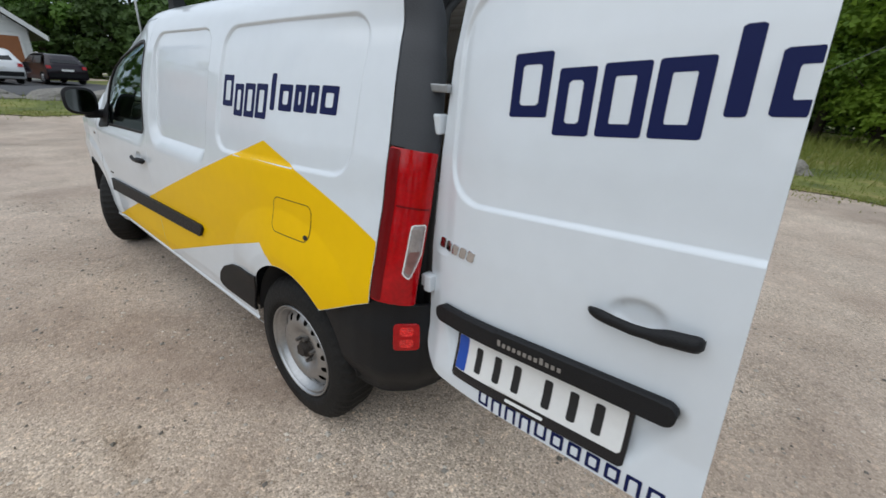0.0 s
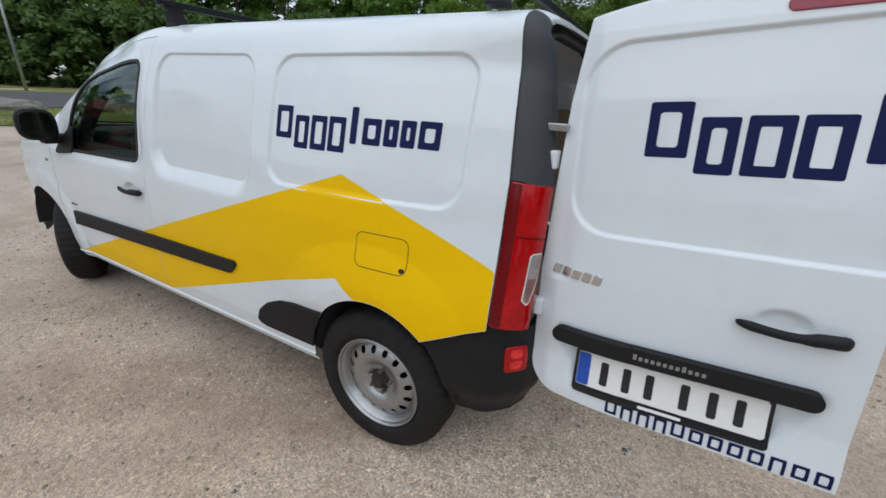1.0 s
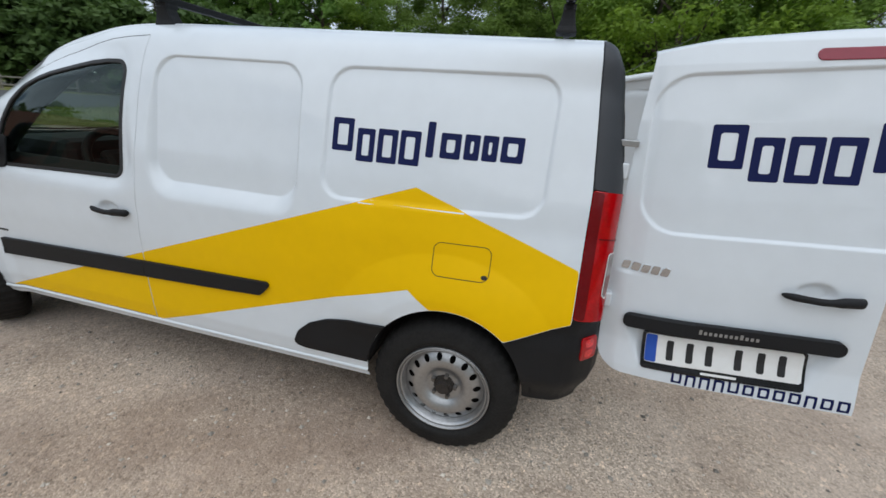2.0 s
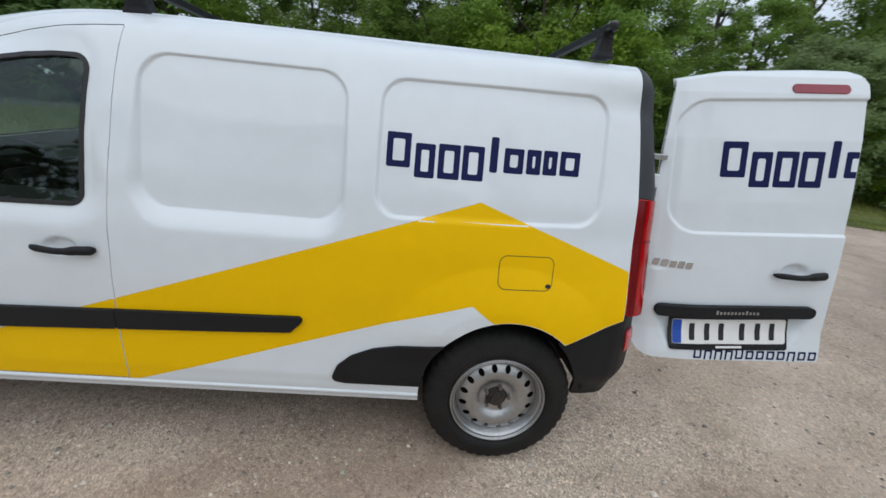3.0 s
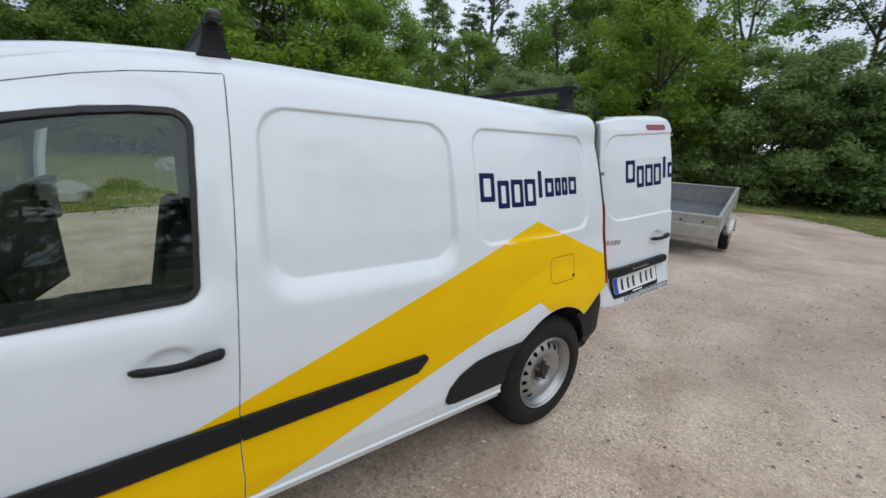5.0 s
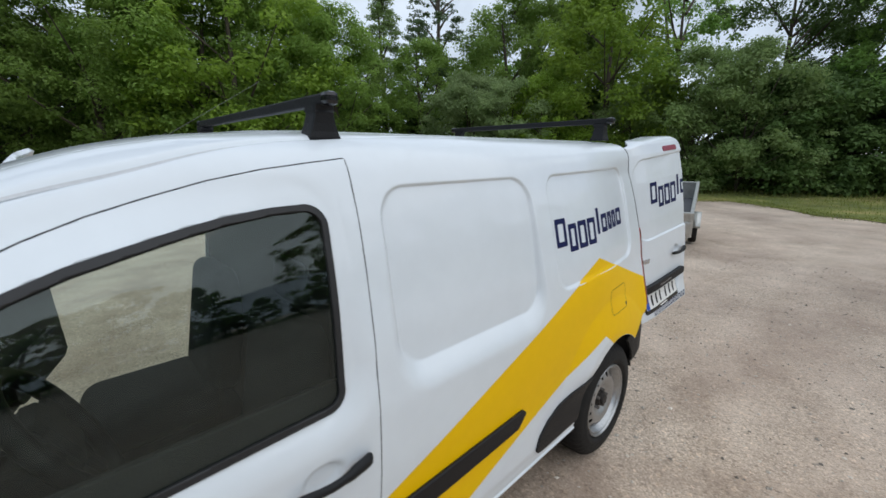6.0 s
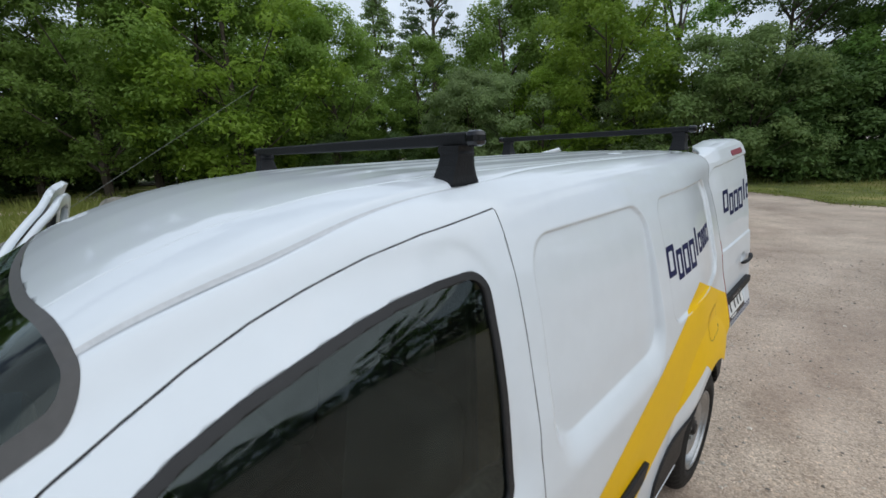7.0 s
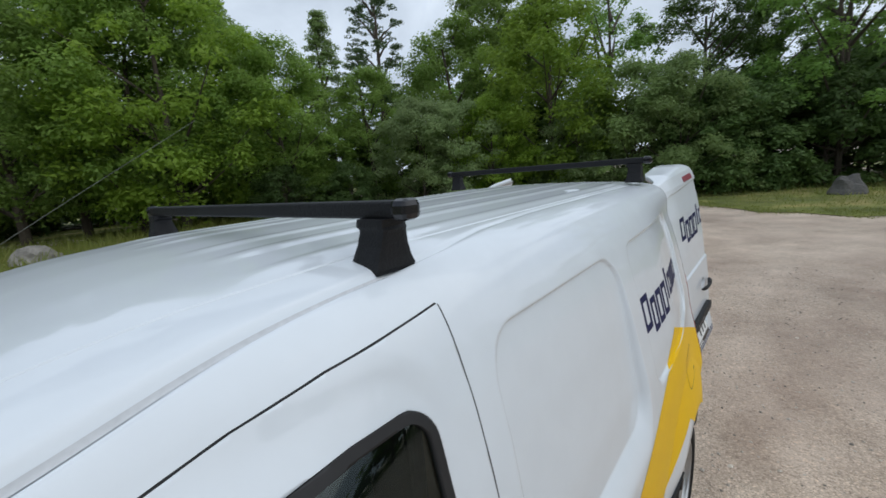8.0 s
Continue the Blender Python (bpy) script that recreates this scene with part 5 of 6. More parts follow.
def tree(seed, height, radius, bare, leaf, leaves, size, clumps, shape="round", label="", category="tree", name="tree", trunks=1):
    """A tapered trunk with limbs under a crown of many leaf clumps with gaps."""
    rng = np.random.default_rng(seed)
    ob = thing(name, label, category)
    bm = bmesh.new()
    cs, rs = [], []
    for i in range(clumps):
        h = rng.random()
        z = bare + (height - bare) * h
        if shape == "cone":
            rr = radius * (1.02 - h) ** 0.9 * (0.75 + 0.4 * rng.random())
        elif shape == "pine":
            rr = radius * (0.5 + 0.6 * math.sin(math.pi * min(1, h * 1.1))) * (0.5 + 0.6 * rng.random())
        elif shape == "bush":
            rr = radius * math.sqrt(max(0.05, 1 - h ** 2.2)) * (0.55 + 0.5 * rng.random())
        else:
            rr = radius * math.sqrt(max(0.04, 1 - (2 * abs(h - 0.42)) ** 2.4 * 0.85)) * (0.45 + 0.6 * rng.random())
        a = rng.random() * 2 * math.pi
        cs.append((rr * math.cos(a), rr * math.sin(a), z))
        rs.append(radius * (0.10 + 0.16 * rng.random() ** 1.5) * {"cone": 0.6, "pine": 0.8}.get(shape, 1.0))
    cs, rs = np.array(cs), np.array(rs)
    for k_ in range(trunks):
        lean = rng.normal(size=2) * 0.05 * height * (1.6 if trunks > 1 else 0.5)
        pts = [(lean[0] * t * t, lean[1] * t * t, -0.1 + height * 0.86 * t) for t in np.linspace(0, 1, 7)]
        r0 = 0.020 * height * (0.55 if trunks > 1 else 1.0)
        tube(bm, pts, r0, 8, r0 * 0.25)
    for i in rng.choice(clumps, min(clumps, 16), replace=False):
        c = cs[i]
        z0 = max(0.12 * height, c[2] - 0.75 * math.hypot(c[0], c[1]))
        mid = (c[0] * 0.45, c[1] * 0.45, z0 + (c[2] - z0) * 0.4)
        tube(bm, [(0, 0, z0 * 0.97), mid, tuple(c)], 0.007 * height, 5, 0.0015 * height, caps=False)
    part("trunk", bm, BARK, ob, "grey-brown trunk and limbs")
    v, f = leaf_cloud(rng, cs, rs * (1.5 if shape in ("cone", "pine") else 1.0), leaves, size, 0.38 if shape in ("cone", "pine") else 0.95)
    me = bpy.data.meshes.new("crown")
    me.from_pydata(v.tolist(), [], f.tolist())
    place("crown", me, leaf, ob, "crown of many small leaves")
    return ob


rng = np.random.default_rng(7)
OAK = "broad green deciduous tree in full leaf"
kinds = [
    tree(1, 11.0, 4.2, 1.2, LEAF_E, 34000, 0.080, 150, "round", OAK),
    tree(2, 12.5, 4.0, 1.6, LEAF_E, 34000, 0.080, 150, "round", OAK),
    tree(3, 8.0, 3.4, 0.6, LEAF_B, 26000, 0.070, 130, "round", "bright yellow-green young deciduous tree"),
    tree(4, 6.0, 3.0, 0.2, LEAF_W, 26000, 0.062, 120, "bush", "pale grey-green willow bush in full leaf", "bush", "willow_bush", 3),
    tree(5, 15.0, 2.7, 1.5, LEAF_D, 20000, 0.085, 260, "cone", "dark conical spruce tree", "tree", "spruce_tree"),
    tree(6, 17.0, 2.1, 7.5, LEAF_D, 9000, 0.085, 130, "pine", "tall pine with a bare trunk", "tree", "pine_tree"),
    tree(8, 4.2, 2.8, 0.05, LEAF_G, 20000, 0.068, 100, "bush", "dense green roadside bush", "bush", "green_bush", 4),
    tree(9, 13.0, 3.4, 2.5, LEAF_A, 12000, 0.085, 80, "round", "slender birch with an open crown", "tree", "birch_tree", 2),
    tree(21, 11.5, 4.2, 0.8, LEAF_A, 7500, 0.20, 110, "round", OAK),
    tree(22, 5.0, 3.2, 0.05, LEAF_G, 5500, 0.18, 80, "bush", "dense green woodland bush in leaf", "bush", "woodland_bush", 3),
    tree(23, 13.0, 4.3, 6.3, LEAF_H, 16000, 0.090, 62, "round", "dark oak with a wide open crown", "tree", "oak_tree"),
    tree(24, 14.0, 3.1, 1.0, LEAF_C, 24000, 0.075, 320, "cone", "pale grey-green young larch", "tree", "larch_tree"),
    tree(25, 6.2, 3.1, 0.2, LEAF_C, 26000, 0.062, 115, "bush", "dull grey-green willow bush in full leaf", "bush", "willow_bush", 3),
]
# rows: kind, bearing from ahead to the right in degrees, distance, scale
rows = [
    (8, 2, 58, 1.21), (8, 8, 62, 1.32), (4, 12, 66, 1.10), (8, 15, 56, 1.21), (8, 20, 54, 1.26), (2, 24, 50, 1.32), (7, 27, 47, 1.10), (8, 31, 52, 1.21),
    (8, 36, 46, 1.21), (7, 41, 44, 0.99), (8, 47, 45, 1.21), (8, 53, 42, 1.10), (8, 59, 40, 1.10), (2, 64, 38, 1.21), (0, 69, 36, 1.10), (1, 75, 34, 1.10),
    (0, 81, 32, 1.12), (1, 86, 31, 1.00), (0, 91, 28, 1.18), (1, 96, 29, 1.05), (0, 101, 27, 1.12), (2, 105, 25, 1.55), (1, 109, 30, 1.14), (0, 113, 27, 1.04),
    (0, 118, 26, 0.90), (1, 122, 32, 0.72), (11, 125, 36, 1.16), (1, 130, 27, 0.76), (5, 132.5, 38, 1.14), (4, 137, 44, 0.70), (3, 137, 23, 1.00), (0, 143, 30, 1.20), (3, 143, 21.5, 0.95),
    (2, 147.5, 21.5, 0.74), (1, 149, 33, 1.32), (2, 156, 23, 1.36), (0, 153, 33, 1.22), (3, 160, 22, 0.80), (7, 164, 28, 1.10), (12, 167, 21.5, 1.05), (12, 172.5, 21, 0.92), (10, 174.5, 28, 0.90), (6, 176, 22, 1.10),
    (6, 180, 24, 1.20), (10, 181, 31, 0.80), (7, 187, 25, 0.95), (7, 185, 27, 1.00), (6, 186, 25, 1.20), (0, 193, 30, 0.65), (1, 199, 33, 0.65), (2, 205, 34, 0.90),
    (6, 117, 23, 0.70), (6, 126, 23, 0.70), (6, 78, 30, 0.90), (6, 66, 34, 0.90),
    (7, 246.5, 27, 1.15), (8, 222, 42, 0.61), (7, 236, 38, 0.54), (8, 243, 34, 0.95), (8, 256, 46, 0.54), (8, 266, 33, 0.85), (8, 275, 30, 1.05), (8, 284, 31, 1.10), (8, 293, 33, 1.0), (7, 296, 36, 0.61), (8, 309, 50, 0.68), (8, 325, 55, 0.68), (8, 340, 60, 1.00), (8, 352, 62, 1.10),
    (7, 190, 34, 1.00), (7, 196, 33, 0.90), (5, 130, 46, 0.90), (5, 152, 46, 0.95),
    (8, 84, 42, 1.0), (4, 173, 36, 0.50), (4, 178, 34, 0.48), (4, 183, 35, 0.52), (4, 188, 34, 0.52), (9, 168, 30, 1.1), (9, 172, 30, 1.2), (9, 178, 30, 1.2), (9, 184, 31, 1.2), (9, 189, 28, 1.2), (8, 92, 40, 0.85), (8, 99, 41, 0.90), (8, 107, 39, 0.85), (9, 111, 34, 1.3), (9, 88, 37, 1.3), (8, 116, 40, 0.8), (9, 119, 33, 1.2), (9, 126, 33, 1.2), (9, 134, 32, 1.2), (9, 142, 34, 1.3), (9, 150, 30, 1.3), (9, 158, 30, 1.3),
    (8, 133, 45, 0.98), (8, 139, 43, 1.02), (8, 145.5, 44, 1.0), (9, 80, 46, 1.9), (9, 86, 45, 2.0), (9, 92, 46, 1.9), (9, 98, 44, 2.0), (9, 104, 46, 1.9), (9, 110, 45, 2.0), (9, 116, 44, 1.8),
    (9, 7, 52, 1.2), (9, 12, 50, 1.3), (9, 16, 48, 1.2), (9, 20, 46, 1.4), (9, 24, 44, 1.2), (9, 28, 43, 1.3), (9, 32, 42, 1.2), (9, 36, 41, 1.4), (9, 40, 40, 1.2), (9, 45, 39, 1.3),
    (9, 50, 38, 1.3), (9, 55, 37, 1.2), (9, 60, 36, 1.3), (9, 65, 34, 1.1), (9, 71, 33, 1.2), (9, 76, 32, 1.1), (9, 3, 55, 1.3),
    (8, 5, 58, 1.1), (8, 10, 54, 1.15), (8, 17, 58, 1.2), (8, 22, 52, 1.1), (4, 26, 56, 1.1), (8, 29, 49, 1.15), (8, 34, 53, 1.2), (4, 38, 50, 1.0), (8, 43, 50, 1.15), (8, 50, 48, 1.1), (4, 56, 46, 1.0), (8, 62, 44, 1.1),
    (8, 212, 40, 0.68), (9, 218, 38, 0.95), (8, 229, 44, 0.75), (9, 233, 36, 0.82), (9, 249, 38, 0.9), (9, 262, 38, 0.88), (8, 274, 46, 0.68), (9, 286, 42, 0.88), (8, 290, 50, 0.75), (8, 302, 48, 0.68), (9, 315, 46, 0.95), (8, 332, 60, 1.1), (8, 346, 62, 1.0),
]
firsts = set()
for kind_no, bearing, dist, sc in rows:
    a = radians(bearing)
    x, y = 0.5 + dist * math.sin(a), 0.5 + dist * math.cos(a)
    zz = float(ground_height(np.array(x), np.array(y)))
    m = Matrix.Translation((x, y, zz - 0.05)) @ Matrix.Rotation(rng.random() * 6.28, 4, "Z") @ Matrix.Scale(sc * (0.94 + 0.12 * rng.random()), 4)
    if kind_no not in firsts:
        firsts.add(kind_no)
        kinds[kind_no].matrix_basis = m
    else:
        made = copy_thing(kinds[kind_no], m)
        made.matrix_basis = m


# ---------------------------------------------------------------- grass, road, stones
YARD = [(-24, -13.2), (-6, -13.0), (-0.7, -13.5), (1.7, -15.8), (5.5, -14.0), (8.6, -9.0), (9.2, -2.4), (9.6, 3.0), (9.4, 9.0), (7.5, 13.6), (3.0, 15.0), (0.8, 14.4), (-8, 14.2), (-24, 14.0), (-30, 0)]


def wobble(x, y):
    return 0.4 * np.sin(0.9 * x + 0.5 * y) + 0.25 * np.sin(2.3 * x - 1.7 * y + 1) + 0.15 * np.sin(5.1 * x + 4.3 * y)


def grass_sdf(x, y):
    return -poly(x, y, YARD) + wobble(x, y)


verge = sheet("grass_verge", lambda x, y: (x, y, ground_height(x, y) + 0.02), grass_sdf, (-80, 80), (-80, 80), 0.9, TURF, None)
tagged(verge, "yellow-green rough grass round the gravel yard", "grass", kind="structure")
road = sheet("road", lambda x, y: (x, y, ground_height(x, y) + 0.045), lambda x, y: np.maximum(np.maximum(19.6 + 0.1 * np.sin(x) - y, y - 29.5 - 6 * smooth01((7 - x) / 2)), np.abs(x + 15) - 45), (-62, 32), (19, 36), 0.5, ASPHALT, None)
tagged(road, "grey asphalt road with parked cars", "road", kind="structure")

g = np.random.default_rng(11)
n = 150000
bx, by = g.uniform(-22, 30, n), g.uniform(-28, 20, n)
near_yard = grass_sdf(bx, by)
ok = (near_yard < 0.35 * g.random(n)) & ~((by > 19.2) & (by < 36)) & (g.random(n) < np.clip(1.3 - np.hypot(bx - 4, by) / 45, 0.2, 1))
bx, by = bx[ok], by[ok]
depth = np.clip(-grass_sdf(bx, by) / 5.0, 0, 1)
hgt = (0.04 + (0.20 + 0.30 * smooth01((bx - 11) / 4)) * depth * g.random(len(bx)) ** 1.3) * (0.6 + 0.8 * g.random(len(bx)))
ex, ey = g.uniform(-16, 16, 420000), g.uniform(-20, 18, 420000)
rim = grass_sdf(ex, ey)
ok = (rim > -0.7) & (rim < 0.75 * g.random(len(ex)) ** 2)
bx, by = np.concatenate([bx, ex[ok]]), np.concatenate([by, ey[ok]])
hgt = np.concatenate([hgt, 0.02 + 0.05 * g.random(int(ok.sum()))])
bz = ground_height(bx, by) + 0.015
ang = g.uniform(0, 6.28, len(bx))
wd = 0.009 + 0.025 * hgt
lx, ly = g.normal(size=len(bx)) * 0.35 * hgt, g.normal(size=len(bx)) * 0.35 * hgt
V0 = np.stack([bx - wd * np.cos(ang), by - wd * np.sin(ang), bz], -1)
V1 = np.stack([bx + wd * np.cos(ang), by + wd * np.sin(ang), bz], -1)
V2 = np.stack([bx + lx, by + ly, bz + hgt], -1)
me = bpy.data.meshes.new("grass")
me.from_pydata(np.stack([V0, V1, V2], 1).reshape(-1, 3).tolist(), [], np.arange(3 * len(bx)).reshape(-1, 3).tolist())
grass = place("grass", me, GRASSLEAF)
tagged(grass, "rough green and straw-coloured grass blades", "grass", kind="stuff")

# loose stones in the gravel
n = 17000
sx, sy = g.uniform(-3.2, 2.6, n), g.uniform(-6.5, 5.0, n)
clear = ~((np.abs(sx - XC) < 0.72) & (sy > -0.3) & (sy < 3.6))
sx, sy = sx[clear], sy[clear]
n = len(sx)
sr = 0.003 + 0.011 * g.random(n) ** 4
octv = np.array([(1, 0, 0), (0, 1, 0), (-1, 0, 0), (0, -1, 0), (0, 0, 0.7), (0, 0, -0.5)], float)
octf = np.array([(0, 1, 4), (1, 2, 4), (2, 3, 4), (3, 0, 4), (1, 0, 5), (2, 1, 5), (3, 2, 5), (0, 3, 5)])
jit = octv[None] * (0.65 + 0.7 * g.random((n, 6, 1))) * sr[:, None, None]
ca, sa = np.cos(g.uniform(0, 6.28, n))[:, None], np.sin(g.uniform(0, 6.28, n))[:, None]
px = jit[..., 0] * ca - jit[..., 1] * sa + sx[:, None]
py = jit[..., 0] * sa + jit[..., 1] * ca + sy[:, None]
pz = jit[..., 2] + (ground_height(sx, sy) + 0.2 * sr)[:, None]
me = bpy.data.meshes.new("loose_stones")
me.from_pydata(np.stack([px, py, pz], -1).reshape(-1, 3).tolist(), [], (octf[None] + 6 * np.arange(n)[:, None, None]).reshape(-1, 3).tolist())
STONE = material("loose_stone", (0.42, 0.375, 0.32), 0.9, vary=0.3, scale=30, fine=140, grains=0.65)
stones = place("loose_stones", me, STONE)
tagged(stones, "loose beige and grey gravel stones", "gravel", kind="stuff")


DARKROCK = material("dark_rock", (0.11, 0.105, 0.10), 0.9, vary=0.4, scale=2.5, fine=18, bump=0.7)


def boulder(x, y, sx_, sy_, sz_, seed, label="pale lichen-spotted granite boulder on the grass"):
    bm = bmesh.new()
    bmesh.ops.create_icosphere(bm, subdivisions=3, radius=1.0)
    for v in bm.verts:
        d = noise.noise(v.co * 1.3 + Vector((seed, 0, 0))) * 0.45 + noise.noise(v.co * 3.5 + Vector((0, seed, 0))) * 0.14
        v.co = Vector((v.co.x * sx_, v.co.y * sy_, max(v.co.z, -0.35) * sz_)) * (1 + d)
    zz = float(ground_height(np.array(x), np.array(y)))
    me_ = bpy.data.meshes.new("boulder")
    bm.to_mesh(me_)
    bm.free()
    ob = place("boulder", me_, DARKROCK if "dark" in label else ROCK, None, "", Matrix.Translation((x, y, zz + 0.12 * sz_)))
    return tagged(ob, label, "rock", "boulders round the yard")


for i, (x, y, a, b, c) in enumerate(((12.6, -1.8, 0.32, 0.30, 0.30), (11.6, 3.2, 0.9, 0.5, 0.32), (19.0, 0.6, 0.8, 0.6, 0.5), (-2.35, -18.6, 0.50, 0.45, 0.62), (-4.6, -18.9, 0.8, 0.6, 0.4), (13.5, 6.5, 0.7, 0.6, 0.45),
                                  (2.2, 18.7, 1.0, 0.45, 0.30), (4.1, 18.9, 1.2, 0.5, 0.34), (6.5, 18.3, 0.6, 0.5, 0.42), (0.2, 18.8, 1.1, 0.4, 0.28))):
    boulder(x, y, a, b, c, 3.7 * i + 1, "dark angular rock on the grass verge" if y < -18 else "pale lichen-spotted granite boulder on the grass")


# ---------------------------------------------------------------- trailer
def trailer(m):
    ob = thing("trailer", "open galvanised box trailer with its drawbar on the gravel", "trailer", m)
    W, F, B, Z, S = 0.70, 1.25, -1.33, 0.575, 0.36
    tip = Matrix.Translation((0, 0, 0.29)) @ Matrix.Rotation(radians(-8.3), 4, "X") @ Matrix.Translation((0, 0, -0.29))
    mm = m @ tip

    def bit(name, lo, hi, mat, bevel=0.006, label="", parent=ob):
        return block(name, lo, hi, mat, parent, bevel, label, mm)

    bit("floor_panel", (-W, B, Z - 0.015), (W, F, Z), GREYBED, 0.002, "grey trailer floor")
    for y0, y1, nm in ((F, F + 0.03, "front_wall"), (B - 0.03, B, "tailgate")):
        w_ = bit(nm, (-W - 0.03, y0, Z - 0.04), (W + 0.03, y1, Z + S), GALV, 0.005, "pressed galvanised wall")
        bit("wall_rail", (-W - 0.035, y0 - 0.012, Z + S - 0.035), (W + 0.035, y1 + 0.014, Z + S + 0.008), GALV, 0.005, "", w_)
        bit("wall_rail", (-W - 0.028, y0 + (0.01 if y0 > 0 else -0.034), Z - 0.035), (W + 0.028, y1 + (0.034 if y0 > 0 else -0.01), Z + 0.20), GALV, 0.016, "", w_)
        bit("wall_rail", (-W + 0.005, y0 - 0.014, Z + 0.19), (W - 0.005, y1 - 0.014, Z + 0.215), GALV, 0.005, "", w_)
    for x0, x1 in ((-W - 0.03, -W), (W, W + 0.03)):
        w_ = bit("side_wall", (x0, B, Z - 0.04), (x1, F, Z + S), GALV, 0.005, "pressed galvanised wall")
        for z0, z1 in ((Z + S - 0.035, Z + S + 0.010), (Z + 0.19, Z + 0.215)):
            bit("wall_rail", (x0 - 0.012, B, z0), (x1 + 0.012, F, z1), GALV, 0.005, "", w_)
    for x in (-W - 0.02, W + 0.02):
        for y in (B - 0.02, F + 0.02):
            bit("corner_post", (x - 0.03, y - 0.03, Z - 0.08), (x + 0.03, y + 0.03, Z + S + 0.012), GALV, 0.008)
    bit("chassis_rail", (-W, F - 0.1, Z - 0.14), (W, F, Z - 0.04), GALV, 0.006, "galvanised chassis rail")
    bit("chassis_rail", (-W, B, Z - 0.14), (W, B + 0.1, Z - 0.04), GALV)
    for x in (-W + 0.03, W - 0.09):
        bit("chassis_rail", (x, B, Z - 0.13), (x + 0.06, F, Z - 0.03), GALV)
    bm = bmesh.new()
    tube(bm, [mm @ Vector((0, -0.3, 0.42)), mm @ Vector((0, F, 0.42)), mm @ Vector((0, 2.2, 0.42))], 0.034, 10)
    bar = part("drawbar", bm, GALV, ob, "galvanised drawbar", smooth=True)
    bm = bmesh.new()
    box(bm, (-0.040, 2.10, 0.39), (0.040, 2.27, 0.47), 0.02, mm)
    bmesh.ops.create_uvsphere(bm, u_segments=18, v_segments=12, radius=0.060, matrix=mm @ Matrix.Translation((0, 2.30, 0.415)) @ Matrix.Diagonal((0.9, 1.15, 0.95, 1)))
    box(bm, (-0.024, 2.12, 0.47), (0.024, 2.30, 0.515), 0.014, mm)
    part("coupling", bm, GALV, bar, "galvanised ball coupling", smooth=True)
    bm = bmesh.new()
    tube(bm, [mm @ Vector((0, 2.16, 0.52)), mm @ Vector((0, 2.10, 0.565)), mm @ Vector((0, 1.98, 0.575))], 0.013, 8)
    part("coupling_lever", bm, GALV, bar, "galvanised locking lever", smooth=True)
    bm = bmesh.new()
    tube(bm, [mm @ Vector((0.09, 1.75, 0.20)), mm @ Vector((0.09, 1.85, 0.70))], 0.022, 10)
    jack = part("jockey_post", bm, GALV, ob, "slanting jockey wheel post", smooth=True)
    bm = bmesh.new()
    box(bm, (0.0, 1.76, 0.385), (0.115, 1.86, 0.465), 0.012, mm)
    part("clamp", bm, GALV, jack, "galvanised post clamp")
    bm = bmesh.new()
    loop = [mm @ Vector((-0.06, 1.93 + 0.095 * math.sin(a), 0.385 + 0.095 * math.cos(a))) for a in np.linspace(0, 2 * math.pi, 22)]
    tube(bm, loop, 0.008, 6, caps=False)
    part("cable_loop", bm, RUBBER, bar, "black hanging cable loop", smooth=True)
    for k_ in range(4):
        bit("cleat", (-0.5 + 0.33 * k_ - 0.018, F + 0.03, Z + 0.235), (-0.5 + 0.33 * k_ + 0.018, F + 0.055, Z + 0.262), DARKSTEEL, 0.006)
    for sgn in (-1, 1):
        vs, fs = lathe([(0.16, 0.02), (0.175, -0.06), (0.25, -0.075), (0.275, -0.06), (0.282, 0.0), (0.275, 0.06), (0.25, 0.075), (0.175, 0.06)], 36)
        wme = mesh_of("trailer_tyre", vs, fs, True)
        wl_ = place("trailer_wheel", wme, RUBBER, ob, "small black trailer wheel", m @ Matrix.Translation((sgn * (W + 0.055), 0, 0.279)))
        gx0, gx1 = sorted((sgn * (W + 0.032), sgn * (W + 0.165)))
        vs, fs = [], []
        for i in range(19):
            a = radians(8 + 164 * i / 18)
            for r in (0.325, 0.331):
                for x in (gx0, gx1):
                    vs.append((x, r * math.cos(a), 0.285 + r * math.sin(a)))
        for i in range(18):
            q = 4 * i
            fs += [(q, q + 4, q + 5, q + 1), (q + 2, q + 3, q + 7, q + 6), (q, q + 2, q + 6, q + 4), (q + 1, q + 5, q + 7, q + 3)]
        fs += [(0, 1, 3, 2), (72, 74, 75, 73)]
        place("mudguard", mesh_of("mudguard", vs, fs, True), GALV, ob, "curved galvanised mudguard", m)
        bm = bmesh.new()
        bmesh.ops.create_cone(bm, cap_ends=True, segments=24, radius1=0.172, radius2=0.15, depth=0.06, matrix=pose(0, 0, 0, 0, sgn * 90, 0))
        part("wheel_rim", bm, GALV, wl_, "grey steel rim", m=m @ Matrix.Translation((sgn * (W + 0.090), 0, 0.279)))
    return ob


trailer(pose(2.144, -6.85, -0.034, 0, 0, 13.6))
bm = bmesh.new()
tube(bm, [(1.72, -4.80, -0.022), (1.82, -4.66, -0.032), (1.92, -4.53, -0.032)], 0.01, 6)
me = bpy.data.meshes.new("metal_rod")
bm.to_mesh(me)
bm.free()
tagged(place("metal_rod", me, DARKSTEEL), "thin rusty rod lying on the gravel", "rod")


